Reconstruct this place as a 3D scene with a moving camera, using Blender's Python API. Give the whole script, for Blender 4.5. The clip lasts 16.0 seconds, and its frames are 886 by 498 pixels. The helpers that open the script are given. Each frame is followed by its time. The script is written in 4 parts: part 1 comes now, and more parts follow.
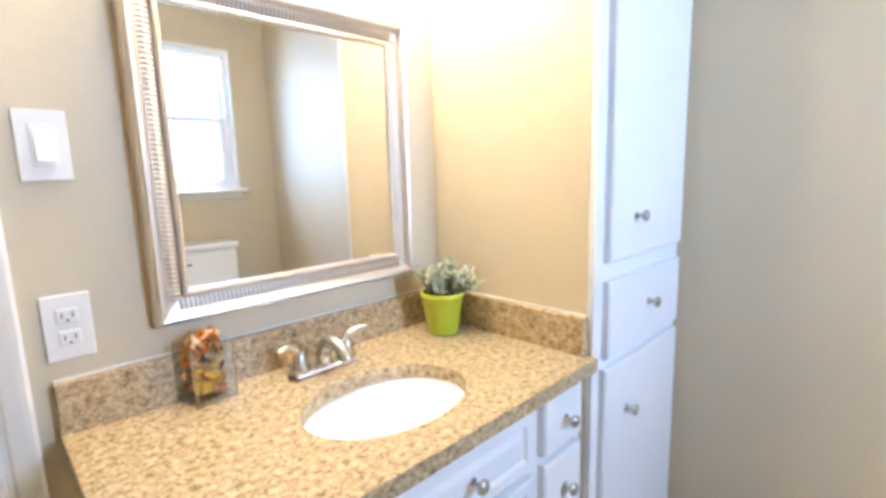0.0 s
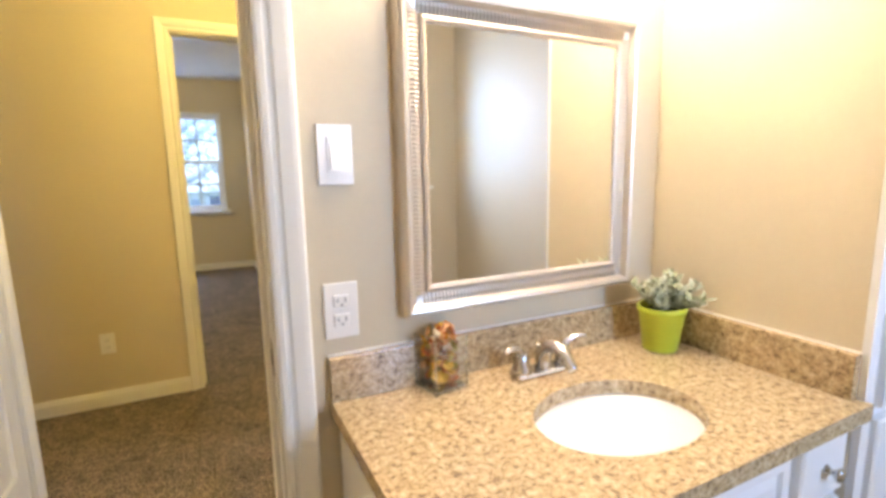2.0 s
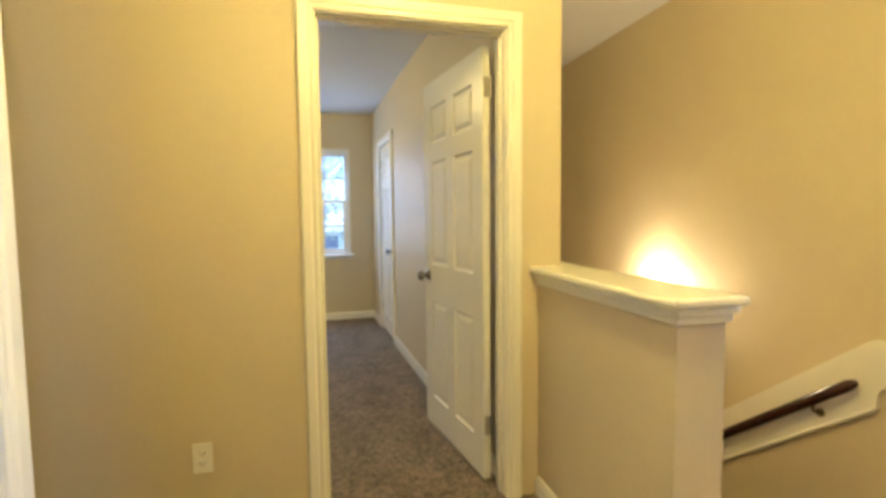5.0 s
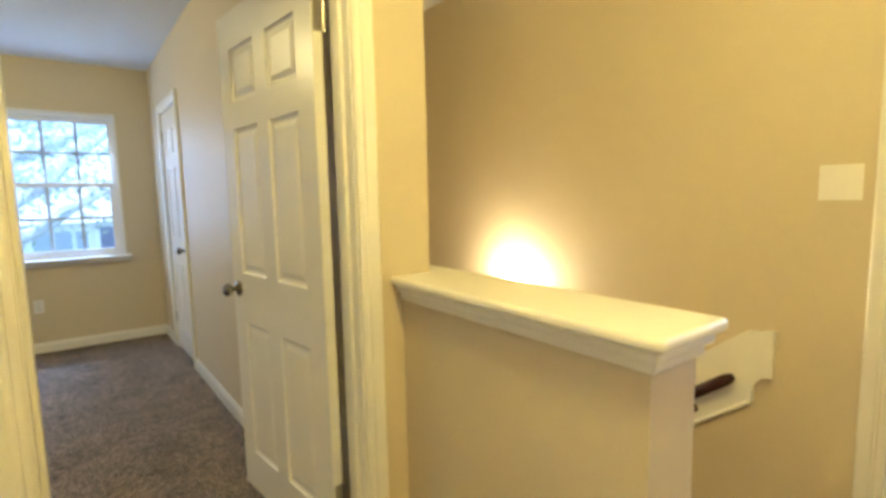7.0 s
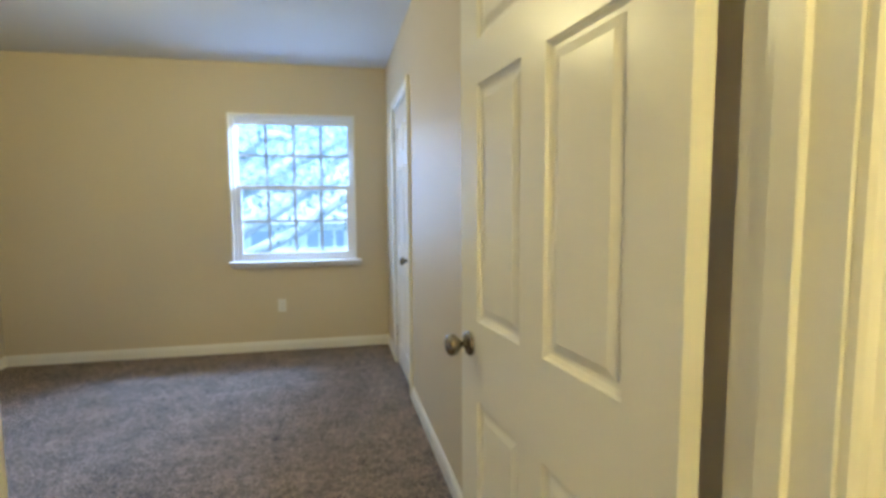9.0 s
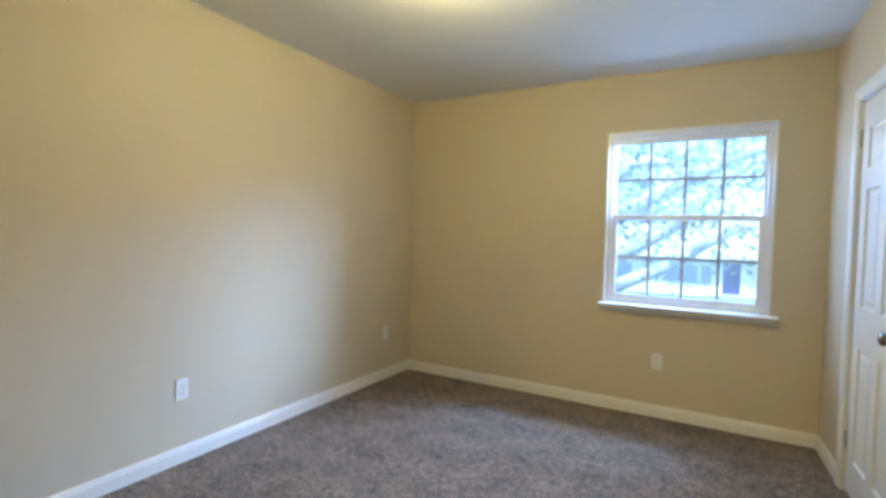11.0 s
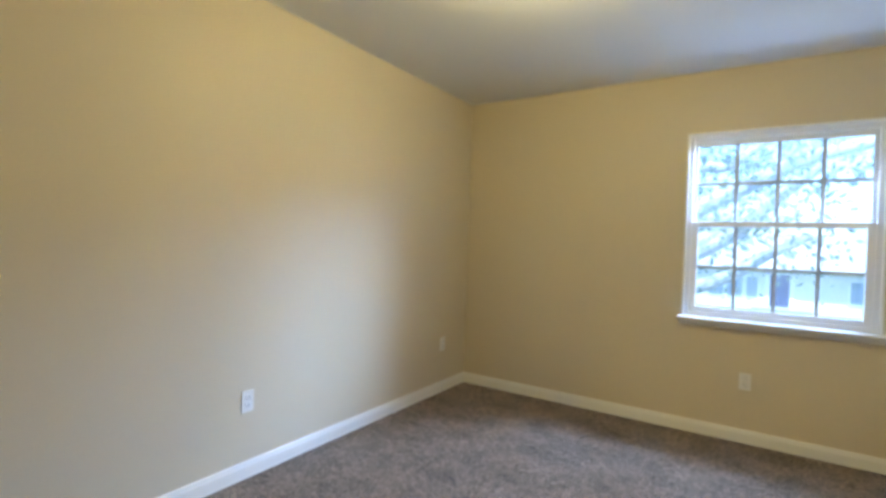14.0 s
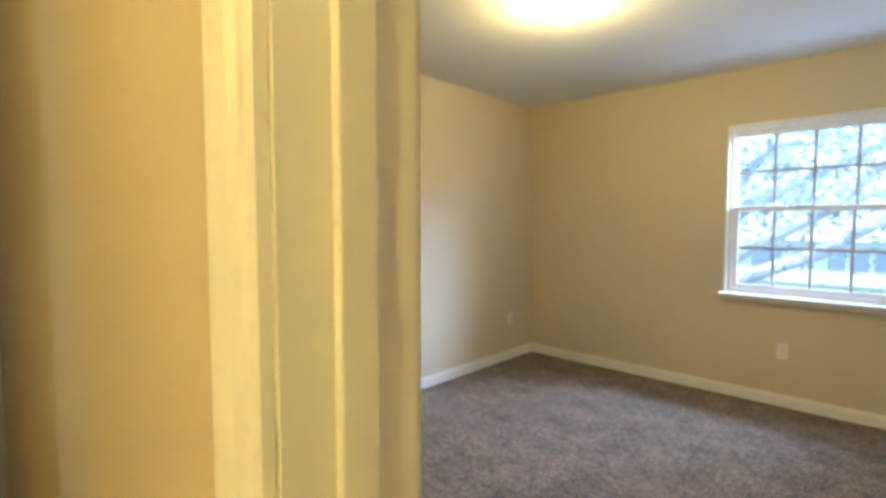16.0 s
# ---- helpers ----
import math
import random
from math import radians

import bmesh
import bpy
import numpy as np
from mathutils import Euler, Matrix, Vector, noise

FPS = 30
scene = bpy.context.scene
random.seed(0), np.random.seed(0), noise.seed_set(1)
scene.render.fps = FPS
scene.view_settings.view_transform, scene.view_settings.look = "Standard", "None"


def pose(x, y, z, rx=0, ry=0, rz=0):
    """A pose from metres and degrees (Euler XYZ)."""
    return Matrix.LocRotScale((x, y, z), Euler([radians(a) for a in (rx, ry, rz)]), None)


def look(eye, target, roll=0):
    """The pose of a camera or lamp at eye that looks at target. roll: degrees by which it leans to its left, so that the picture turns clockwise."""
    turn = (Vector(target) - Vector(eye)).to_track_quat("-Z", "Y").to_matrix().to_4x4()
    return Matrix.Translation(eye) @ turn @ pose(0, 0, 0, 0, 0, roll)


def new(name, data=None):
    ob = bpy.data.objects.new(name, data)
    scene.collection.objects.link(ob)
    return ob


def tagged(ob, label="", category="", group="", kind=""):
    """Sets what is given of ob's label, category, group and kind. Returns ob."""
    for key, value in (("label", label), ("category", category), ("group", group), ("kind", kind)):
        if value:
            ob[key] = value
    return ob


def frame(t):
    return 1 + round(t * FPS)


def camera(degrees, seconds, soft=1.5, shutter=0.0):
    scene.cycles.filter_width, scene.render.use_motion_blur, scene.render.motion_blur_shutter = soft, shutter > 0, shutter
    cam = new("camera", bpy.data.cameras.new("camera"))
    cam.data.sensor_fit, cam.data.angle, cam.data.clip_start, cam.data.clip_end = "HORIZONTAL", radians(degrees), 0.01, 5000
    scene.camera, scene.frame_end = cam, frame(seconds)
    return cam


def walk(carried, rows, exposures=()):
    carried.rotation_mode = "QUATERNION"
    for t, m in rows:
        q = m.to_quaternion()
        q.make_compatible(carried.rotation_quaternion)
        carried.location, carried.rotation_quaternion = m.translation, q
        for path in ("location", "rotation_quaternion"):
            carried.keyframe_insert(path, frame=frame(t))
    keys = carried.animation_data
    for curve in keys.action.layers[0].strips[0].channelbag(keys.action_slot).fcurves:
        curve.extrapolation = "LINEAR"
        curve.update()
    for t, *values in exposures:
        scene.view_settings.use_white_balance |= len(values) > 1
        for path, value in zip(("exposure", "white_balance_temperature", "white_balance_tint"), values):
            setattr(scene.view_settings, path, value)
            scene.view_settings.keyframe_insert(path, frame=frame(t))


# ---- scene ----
cam = camera(85.5, 16.0, soft=3.5)
PATH = [
    (0, (0.179, -3.208, 1.238), (1.560, -1.797, 0.921), -1.6),
    (0.5, (0.135, -3.193, 1.268), (1.426, -1.709, 0.904), -0.8),
    (1, (0.102, -3.190, 1.263), (1.291, -1.619, 0.915), -1.0),
    (1.5, (0.073, -3.177, 1.259), (1.121, -1.506, 0.929), -1.0),
    (2, (0.045, -3.108, 1.263), (0.921, -1.339, 0.945), -1.1),
    (2.5, (-0.001, -3.008, 1.260), (0.714, -1.162, 0.973), -0.8),
    (3, (-0.020, -2.868, 1.257), (0.500, -0.953, 1.009), -0.5),
    (3.2, (-0.021, -2.807, 1.258), (0.438, -0.876, 1.018), -0.5),
    (5.3, (-0.057, -1.850, 1.260), (0.470, 0.072, 1.134), -0.5),
    (5.5, (-0.030, -1.822, 1.272), (0.566, 0.083, 1.140), -1.0),
    (6, (0.045, -1.679, 1.276), (0.873, 0.135, 1.116), -1.6),
    (6.5, (0.095, -1.492, 1.289), (1.160, 0.189, 1.090), -1.5),
    (7, (0.092, -1.300, 1.280), (1.265, 0.306, 1.064), -1.2),
    (7.5, (0.185, -1.069, 1.253), (1.296, 0.580, 1.041), -1.3),
    (8, (0.219, -0.922, 1.275), (1.170, 0.826, 1.075), -0.6),
    (8.5, (0.251, -0.603, 1.269), (0.964, 1.256, 1.076), -0.4),
    (9, (0.273, -0.362, 1.271), (0.653, 1.594, 1.097), -0.4),
    (9.5, (0.306, -0.145, 1.296), (0.250, 1.848, 1.140), -0.6),
    (10, (0.277, 0.078, 1.280), (-0.174, 2.023, 1.161), 0.4),
    (10.2, (0.203, 0.166, 1.270), (-0.383, 2.075, 1.168), 0.9),
    (12.5, (-0.100, 0.317, 1.351), (-1.356, 1.873, 1.310), 0.4),
    (13, (-0.180, 0.315, 1.334), (-1.418, 1.886, 1.299), 0.8),
    (13.5, (-0.253, 0.318, 1.285), (-1.438, 1.929, 1.263), 1.5),
    (14, (-0.298, 0.295, 1.279), (-1.395, 1.968, 1.243), 1.9),
    (14.5, (-0.165, 0.284, 1.339), (-1.211, 1.988, 1.269), 1.4),
    (15, (0.115, 0.100, 1.350), (-0.948, 1.792, 1.278), 0.7),
    (15.5, (0.470, 0.010, 1.360), (-0.779, 1.570, 1.280), -0.2),
    (16, (0.258, -0.154, 1.360), (-1.119, 1.287, 1.243), 0.0),
]
walk(cam, [(t, look(eye, target, roll)) for t, eye, target, roll in PATH],
     exposures=[(0.0, 2.22, 6500, 12), (1.5, 2.17, 6800, 14), (2.5, 2.13, 7300, 17), (3.2, 2.12, 7600, 18), (5.3, 2.3, 6500, 11), (7.0, 2.3, 6350, 10),
                (8.5, 2.25, 5750, 9), (10.0, 2.25, 5950, 10), (12.5, 2.25, 6350, 10), (15.0, 2.25, 6550, 11), (16.0, 2.3, 6900, 13)])

# ---- world, sun, large lights ----
world = bpy.data.worlds.new("world")
scene.world = world
world.use_nodes = True
wn = world.node_tree
sky = wn.nodes.new("ShaderNodeTexSky")
sky.sky_type = "NISHITA"
sky.sun_disc = False
sky.sun_elevation, sky.sun_rotation = radians(52), radians(215)
wn.nodes["Background"].inputs["Strength"].default_value = 0.11
wn.links.new(sky.outputs["Color"], wn.nodes["Background"].inputs["Color"])


def lamp(name, kind, power, colour, m, size=0.1, size_y=None):
    data = bpy.data.lights.new(name, kind)
    data.energy, data.color = power, colour
    if kind == "AREA":
        data.size = size
        if size_y:
            data.shape, data.size_y = "RECTANGLE", size_y
    elif kind == "SUN":
        data.angle = radians(0.5)
    else:
        data.shadow_soft_size = size
    ob = new(name, data)
    ob.matrix_world = m
    return ob


WARM = (1.0, 0.78, 0.24)
SCONCE = (1.0, 0.80, 0.50)
SOFT_WARM = (1.0, 0.82, 0.34)
VANITY = (1.0, 0.89, 0.76)
DAY = (0.44, 0.62, 1.0)
PATCH_DAY = (0.36, 0.56, 1.0)
BATH_DAY = (0.40, 0.60, 1.0)
lamp("sun", "SUN", 3.2, (1.0, 0.95, 0.86), look((8, -10, 20), (0, 0, 0)))
bed_day = lamp("bedroom_window_daylight", "AREA", 24, PATCH_DAY, look((0.50, 4.95, 2.40), (-2.50, 2.2, 0.6)), 0.54, 0.48)
bed_day.data.spread = radians(95)
lamp("bedroom_window_daylight", "AREA", 5.5, DAY, look((-0.20, 4.23, 1.44), (-0.20, 2.2, 0.7)), 0.98, 1.10)
bath_day = lamp("bathroom_window_daylight", "AREA", 8.0, BATH_DAY, look((1.165, -4.56, 1.58), (1.10, -2.9, 1.2)), 0.52, 0.80)
bath_day.data.spread = radians(140)
# Daylight for the far room, set in its added, unseen window.
lamp("far_room_daylight", "AREA", 18, DAY, look((4.46, -1.6, 1.4), (2, -1.6, 0.6)), 0.9, 1.05)
lamp("bedroom_ceiling_bulb", "POINT", 8.7, SOFT_WARM, pose(-1.05, 2.12, 2.405), 0.07)
# The hall's lamp is unseen; this bulb is placed to light its walls.
lamp("assumed_hall_bulb", "POINT", 15.5, WARM, pose(0.40, -1.25, 2.44), 0.07)
lamp("stair_sconce_bulb", "POINT", 6.5, SCONCE, pose(1.985, 0.70, 0.775), 0.03)
# Three bulbs added out of sight above the mirror to light the vanity.
for bx in (0.50, 0.72, 0.94):
    lamp("assumed_vanity_bulb", "POINT", 2.8, VANITY, pose(bx, -2.32, 1.98), 0.045)


# ---- materials ----
def material(name, base, rough=0.6, metal=0.0, grain=0.0, grain_scale=120.0, stain=0.0, stain_scale=2.5, bump=0.0, bump_scale=None, second=None, **extra):
    """Base colour with fine grain and broad stains, and a fine relief."""
    m = bpy.data.materials.new(name)
    m.use_nodes = True
    nt = m.node_tree
    b = nt.nodes["Principled BSDF"]
    b.inputs["Roughness"].default_value, b.inputs["Metallic"].default_value = rough, metal
    for key, value in extra.items():
        b.inputs[key.replace("_", " ")].default_value = value
    coords = nt.nodes.new("ShaderNodeTexCoord")
    dark = second or tuple(c * 0.8 for c in base)

    def noise_node(scale, detail=4.0):
        n = nt.nodes.new("ShaderNodeTexNoise")
        n.inputs["Scale"].default_value, n.inputs["Detail"].default_value = scale, detail
        nt.links.new(coords.outputs["Object"], n.inputs["Vector"])
        return n

    def blend(a_socket, a_value, amount, noise_socket):
        mix = nt.nodes.new("ShaderNodeMix")
        mix.data_type = "RGBA"
        ramp = nt.nodes.new("ShaderNodeMapRange")
        ramp.inputs["From Min"].default_value, ramp.inputs["From Max"].default_value = 0.35, 0.7
        ramp.inputs["To Max"].default_value = amount
        nt.links.new(noise_socket, ramp.inputs["Value"])
        nt.links.new(ramp.outputs["Result"], mix.inputs["Factor"])
        if a_socket:
            nt.links.new(a_socket, mix.inputs["A"])
        else:
            mix.inputs["A"].default_value = (*a_value, 1)
        mix.inputs["B"].default_value = (*dark, 1)
        return mix.outputs["Result"]

    out = None
    if stain:
        out = blend(None, base, stain, noise_node(stain_scale).outputs["Fac"])
    if grain:
        out = blend(out, base, grain, noise_node(grain_scale, 6.0).outputs["Fac"])
    if out:
        nt.links.new(out, b.inputs["Base Color"])
    else:
        b.inputs["Base Color"].default_value = (*base, 1)
    if bump:
        n = noise_node(bump_scale or grain_scale, 5.0)
        bm_node = nt.nodes.new("ShaderNodeBump")
        bm_node.inputs["Strength"].default_value, bm_node.inputs["Distance"].default_value = bump, 0.004
        nt.links.new(n.outputs["Fac"], bm_node.inputs["Height"])
        nt.links.new(bm_node.outputs["Normal"], b.inputs["Normal"])
    return m


def glowing(name, colour, strength):
    m = bpy.data.materials.new(name)
    m.use_nodes = True
    b = m.node_tree.nodes["Principled BSDF"]
    b.inputs["Base Color"].default_value = (0.9, 0.88, 0.84, 1)
    b.inputs["Emission Color"].default_value, b.inputs["Emission Strength"].default_value = (*colour, 1), strength
    return m


def pane_material(name, gloss_share, tint, veil=0.0):
    """Thin glass: clear, with a faint gloss and a pale haze that imitates glare."""
    m = bpy.data.materials.new(name)
    m.use_nodes = True
    nt = m.node_tree
    clear, gloss, mix = (nt.nodes.new(k) for k in ("ShaderNodeBsdfTransparent", "ShaderNodeBsdfGlossy", "ShaderNodeMixShader"))
    gloss.inputs["Roughness"].default_value = 0.02
    clear.inputs["Color"].default_value = (*tint, 1)
    mix.inputs["Fac"].default_value = gloss_share
    nt.links.new(clear.outputs["BSDF"], mix.inputs[1])
    nt.links.new(gloss.outputs["BSDF"], mix.inputs[2])
    out = mix
    if veil:
        veil_bsdf, out = nt.nodes.new("ShaderNodeBsdfTranslucent"), nt.nodes.new("ShaderNodeMixShader")
        veil_bsdf.inputs["Color"].default_value = (0.85, 0.92, 1.0, 1)
        out.inputs["Fac"].default_value = veil
        nt.links.new(mix.outputs["Shader"], out.inputs[1])
        nt.links.new(veil_bsdf.outputs["BSDF"], out.inputs[2])
    nt.links.new(out.outputs["Shader"], nt.nodes["Material Output"].inputs["Surface"])
    return m


def granite_material():
    m = bpy.data.materials.new("speckled_granite")
    m.use_nodes = True
    nt = m.node_tree
    b = nt.nodes["Principled BSDF"]
    b.inputs["Roughness"].default_value = 0.16
    coords = nt.nodes.new("ShaderNodeTexCoord")

    def layer(kind, scale, stops, detail=5.0):
        n = nt.nodes.new(kind)
        n.inputs["Scale"].default_value = scale
        if kind == "ShaderNodeTexNoise":
            n.inputs["Detail"].default_value, n.inputs["Roughness"].default_value = detail, 0.78
            n.inputs["Distortion"].default_value = 0.5
        nt.links.new(coords.outputs["Object"], n.inputs["Vector"])
        r = nt.nodes.new("ShaderNodeValToRGB")
        r.color_ramp.elements[0].position, r.color_ramp.elements[0].color = stops[0][0], (*stops[0][1], 1)
        r.color_ramp.elements[1].position, r.color_ramp.elements[1].color = stops[-1][0], (*stops[-1][1], 1)
        for at, colour in stops[1:-1]:
            r.color_ramp.elements.new(at).color = (*colour, 1)
        nt.links.new(n.outputs["Fac" if kind == "ShaderNodeTexNoise" else "Distance"], r.inputs["Fac"])
        return r.outputs["Color"]

    broad = layer("ShaderNodeTexNoise", 78, [(0.33, (0.07, 0.06, 0.05)), (0.41, (0.29, 0.21, 0.12)), (0.49, (0.50, 0.37, 0.20)), (0.61, (0.66, 0.54, 0.36))], 9.0)
    flecks = layer("ShaderNodeTexNoise", 170, [(0.36, (0.28, 0.25, 0.24)), (0.42, (0.86, 0.84, 0.80)), (0.62, (1, 1, 1))], 3.0)
    mix = nt.nodes.new("ShaderNodeMix")
    mix.data_type, mix.blend_type = "RGBA", "MULTIPLY"
    mix.inputs["Factor"].default_value = 0.8
    nt.links.new(broad, mix.inputs["A"])
    nt.links.new(flecks, mix.inputs["B"])
    nt.links.new(mix.outputs["Result"], b.inputs["Base Color"])
    return m


def carpet_material():
    m = bpy.data.materials.new("cut_pile_carpet")
    m.use_nodes = True
    nt = m.node_tree
    b = nt.nodes["Principled BSDF"]
    b.inputs["Roughness"].default_value = 0.95
    b.inputs["Sheen Weight"].default_value = 0.0
    coords = nt.nodes.new("ShaderNodeTexCoord")

    def noise_node(scale, detail, rough=0.6):
        n = nt.nodes.new("ShaderNodeTexNoise")
        n.inputs["Scale"].default_value, n.inputs["Detail"].default_value, n.inputs["Roughness"].default_value = scale, detail, rough
        nt.links.new(coords.outputs["Object"], n.inputs["Vector"])
        return n.outputs["Fac"]

    tuft, clump, sweep = noise_node(105, 3, 0.75), noise_node(24, 6, 0.85), noise_node(5.0, 4, 0.55)

    def add(a, b, k):
        n = nt.nodes.new("ShaderNodeMath")
        n.operation = "MULTIPLY_ADD"
        n.inputs[1].default_value = k
        nt.links.new(b, n.inputs[0])
        if a:
            nt.links.new(a, n.inputs[2])
        else:
            n.inputs[2].default_value = 0.0
        return n.outputs[0]

    pile = add(add(None, tuft, 0.66), clump, 0.34)
    shade = add(add(None, pile, 0.90), sweep, 0.10)
    r = nt.nodes.new("ShaderNodeValToRGB")
    r.color_ramp.elements[0].position, r.color_ramp.elements[0].color = 0.455, (0.046, 0.036, 0.027, 1)
    r.color_ramp.elements[1].position, r.color_ramp.elements[1].color = 0.555, (0.400, 0.312, 0.240, 1)
    nt.links.new(shade, r.inputs["Fac"])
    nt.links.new(r.outputs["Color"], b.inputs["Base Color"])
    bump = nt.nodes.new("ShaderNodeBump")
    bump.inputs["Strength"].default_value, bump.inputs["Distance"].default_value = 1.0, 0.014
    nt.links.new(pile, bump.inputs["Height"])
    nt.links.new(bump.outputs["Normal"], b.inputs["Normal"])
    return m


PAINT = material("tan_wall_paint", (0.61, 0.525, 0.375), 0.55, grain=0.10, grain_scale=90, stain=0.08, stain_scale=1.3, bump=0.06, bump_scale=160)
CEILING = material("flat_ceiling_white", (0.72, 0.72, 0.70), 0.9, grain=0.12, grain_scale=140, stain=0.05, bump=0.25, bump_scale=180)
TRIM = material("white_semi_gloss_trim", (0.78, 0.76, 0.70), 0.28, stain=0.06, stain_scale=5, bump=0.02, bump_scale=60)
DOOR = material("white_door_paint", (0.76, 0.74, 0.69), 0.3, stain=0.06, stain_scale=4, bump=0.03, bump_scale=70)
CABINET = material("white_cabinet_paint", (0.80, 0.80, 0.79), 0.3, stain=0.05, stain_scale=5, bump=0.02, bump_scale=60)
VINYL = material("white_vinyl_frame", (0.80, 0.80, 0.80), 0.35, stain=0.05, stain_scale=8)
GRILLE = material("grey_window_grille", (0.42, 0.44, 0.47), 0.5, stain=0.05, stain_scale=8)
PLASTIC = material("white_plastic_plate", (0.82, 0.80, 0.76), 0.25, stain=0.03, stain_scale=20)
SLOT = material("dark_slot", (0.05, 0.045, 0.04), 0.6)
CARPET = carpet_material()
GRANITE = granite_material()
NICKEL = material("brushed_nickel", (0.62, 0.60, 0.57), 0.24, 1.0, grain=0.15, grain_scale=200)
BRONZE = material("antique_nickel_knob", (0.30, 0.26, 0.20), 0.25, 1.0, grain=0.2, grain_scale=90)
STEEL = material("hinge_steel", (0.45, 0.42, 0.38), 0.35, 1.0)
SILVER = material("champagne_silver_leaf", (0.70, 0.63, 0.54), 0.40, 0.75, grain=0.35, grain_scale=60, stain=0.25, stain_scale=9)
MIRROR = material("mirror_silvering", (0.93, 0.94, 0.94), 0.0, 1.0)
PORCELAIN = material("white_porcelain", (0.84, 0.84, 0.83), 0.12, stain=0.03, stain_scale=8)
LIME = material("lime_green_pot", (0.52, 0.60, 0.05), 0.4, grain=0.12, grain_scale=60)
LEAF = material("sage_leaf", (0.30, 0.34, 0.15), 0.6, grain=0.9, grain_scale=55, stain=0.5, stain_scale=25, second=(0.58, 0.60, 0.50))
STEM = material("green_stem", (0.10, 0.14, 0.05), 0.6)
SOIL = material("dark_potting_moss", (0.06, 0.05, 0.03), 0.9, grain=0.4, grain_scale=80)
GLASS = pane_material("clear_vase_glass", 0.05, (0.98, 0.99, 0.99))
# Strong gloss stands in for the highlights inside thick glass.
GLASS_EDGE = pane_material("thick_glass_edge", 0.5, (0.85, 0.92, 0.92))
# The last value paints in whitish glare, the tint the blue of outdoor light.
PANE = pane_material("window_glass", 0.05, (0.74, 0.88, 1.0), 0.03)
PETALS = [material("petal_" + n, c, 0.7, grain=0.35, grain_scale=120, bump=0.2) for n, c in
          (("rust", (0.58, 0.15, 0.03)), ("gold", (0.72, 0.40, 0.04)), ("cream", (0.80, 0.68, 0.46)), ("olive", (0.36, 0.30, 0.05)), ("brown", (0.34, 0.15, 0.05)), ("peach", (0.80, 0.46, 0.22)))]
MAHOGANY = material("dark_mahogany_rail", (0.030, 0.010, 0.008), 0.22, grain=0.4, grain_scale=40, second=(0.07, 0.02, 0.014))
DIFFUSER = glowing("frosted_lit_glass", (1.0, 0.86, 0.60), 1.2)
BATH_FLOOR = material("beige_bathroom_vinyl", (0.48, 0.42, 0.34), 0.35, grain=0.2, grain_scale=50, stain=0.2)
SIDING = material("pale_house_siding", (0.72, 0.71, 0.68), 0.7, grain=0.15, grain_scale=6, stain=0.15, stain_scale=0.6)
ROOF = material("grey_roof_shingle", (0.36, 0.35, 0.35), 0.9, grain=0.5, grain_scale=5)
NAVY = material("navy_front_door", (0.03, 0.045, 0.12), 0.4, stain=0.1)
DARK_GLASS = material("dark_house_window", (0.24, 0.30, 0.38), 0.3)
GRASS = material("lawn_grass", (0.09, 0.13, 0.04), 0.95, grain=0.6, grain_scale=30, stain=0.5, stain_scale=0.2, second=(0.05, 0.08, 0.02), bump=0.5)
ASPHALT = material("pale_driveway_concrete", (0.36, 0.35, 0.33), 0.9, grain=0.3, grain_scale=20, stain=0.2)
BARK = material("oak_bark", (0.50, 0.48, 0.46), 0.9, grain=0.4, grain_scale=9, bump=0.8, bump_scale=12)
def leafy(m):
    """Let light come through the leaves."""
    nt = m.node_tree
    thin, mix = nt.nodes.new("ShaderNodeBsdfTranslucent"), nt.nodes.new("ShaderNodeMixShader")
    thin.inputs["Color"].default_value = (0.22, 0.30, 0.20, 1)
    nt.links.new(nt.nodes["Principled BSDF"].outputs["BSDF"], mix.inputs[1])
    nt.links.new(thin.outputs["BSDF"], mix.inputs[2])
    nt.links.new(mix.outputs["Shader"], nt.nodes["Material Output"].inputs["Surface"])
    return m


FOLIAGE = leafy(material("oak_foliage", (0.12, 0.17, 0.11), 0.5, grain=0.6, grain_scale=2, second=(0.22, 0.28, 0.22)))


# ---- mesh helpers ----
def box(bm, x0, x1, y0, y1, z0, z1):
    v = [bm.verts.new(p) for p in ((x0, y0, z0), (x1, y0, z0), (x1, y1, z0), (x0, y1, z0), (x0, y0, z1), (x1, y0, z1), (x1, y1, z1), (x0, y1, z1))]
    for f in ((3, 2, 1, 0), (4, 5, 6, 7), (0, 1, 5, 4), (1, 2, 6, 5), (2, 3, 7, 6), (3, 0, 4, 7)):
        bm.faces.new([v[i] for i in f])
    return v


def boxes(*spans, bevel=0.0):
    bm = bmesh.new()
    for s in spans:
        box(bm, *s)
    if bevel:
        bmesh.ops.bevel(bm, geom=bm.edges[:], offset=bevel, segments=2, affect="EDGES", profile=0.5)
    return bm


def finish(name, bm, mat, smooth=False):
    bmesh.ops.recalc_face_normals(bm, faces=bm.faces[:])
    me = bpy.data.meshes.new(name)
    bm.to_mesh(me)
    bm.free()
    me.materials.append(mat)
    if smooth:
        for p in me.polygons:
            p.use_smooth = True
    return new(name, me)


def part(name, bm, mat, parent, label="", smooth=False):
    ob = finish(name, bm, mat, smooth)
    ob.parent = parent
    if label:
        ob["label"] = label
    return ob


def thing(name, label, category, m=None, group="", kind=""):
    ob = new(name)
    ob.empty_display_size = 0.1
    if m is not None:
        ob.matrix_world = m
    return tagged(ob, label, category, group, kind)


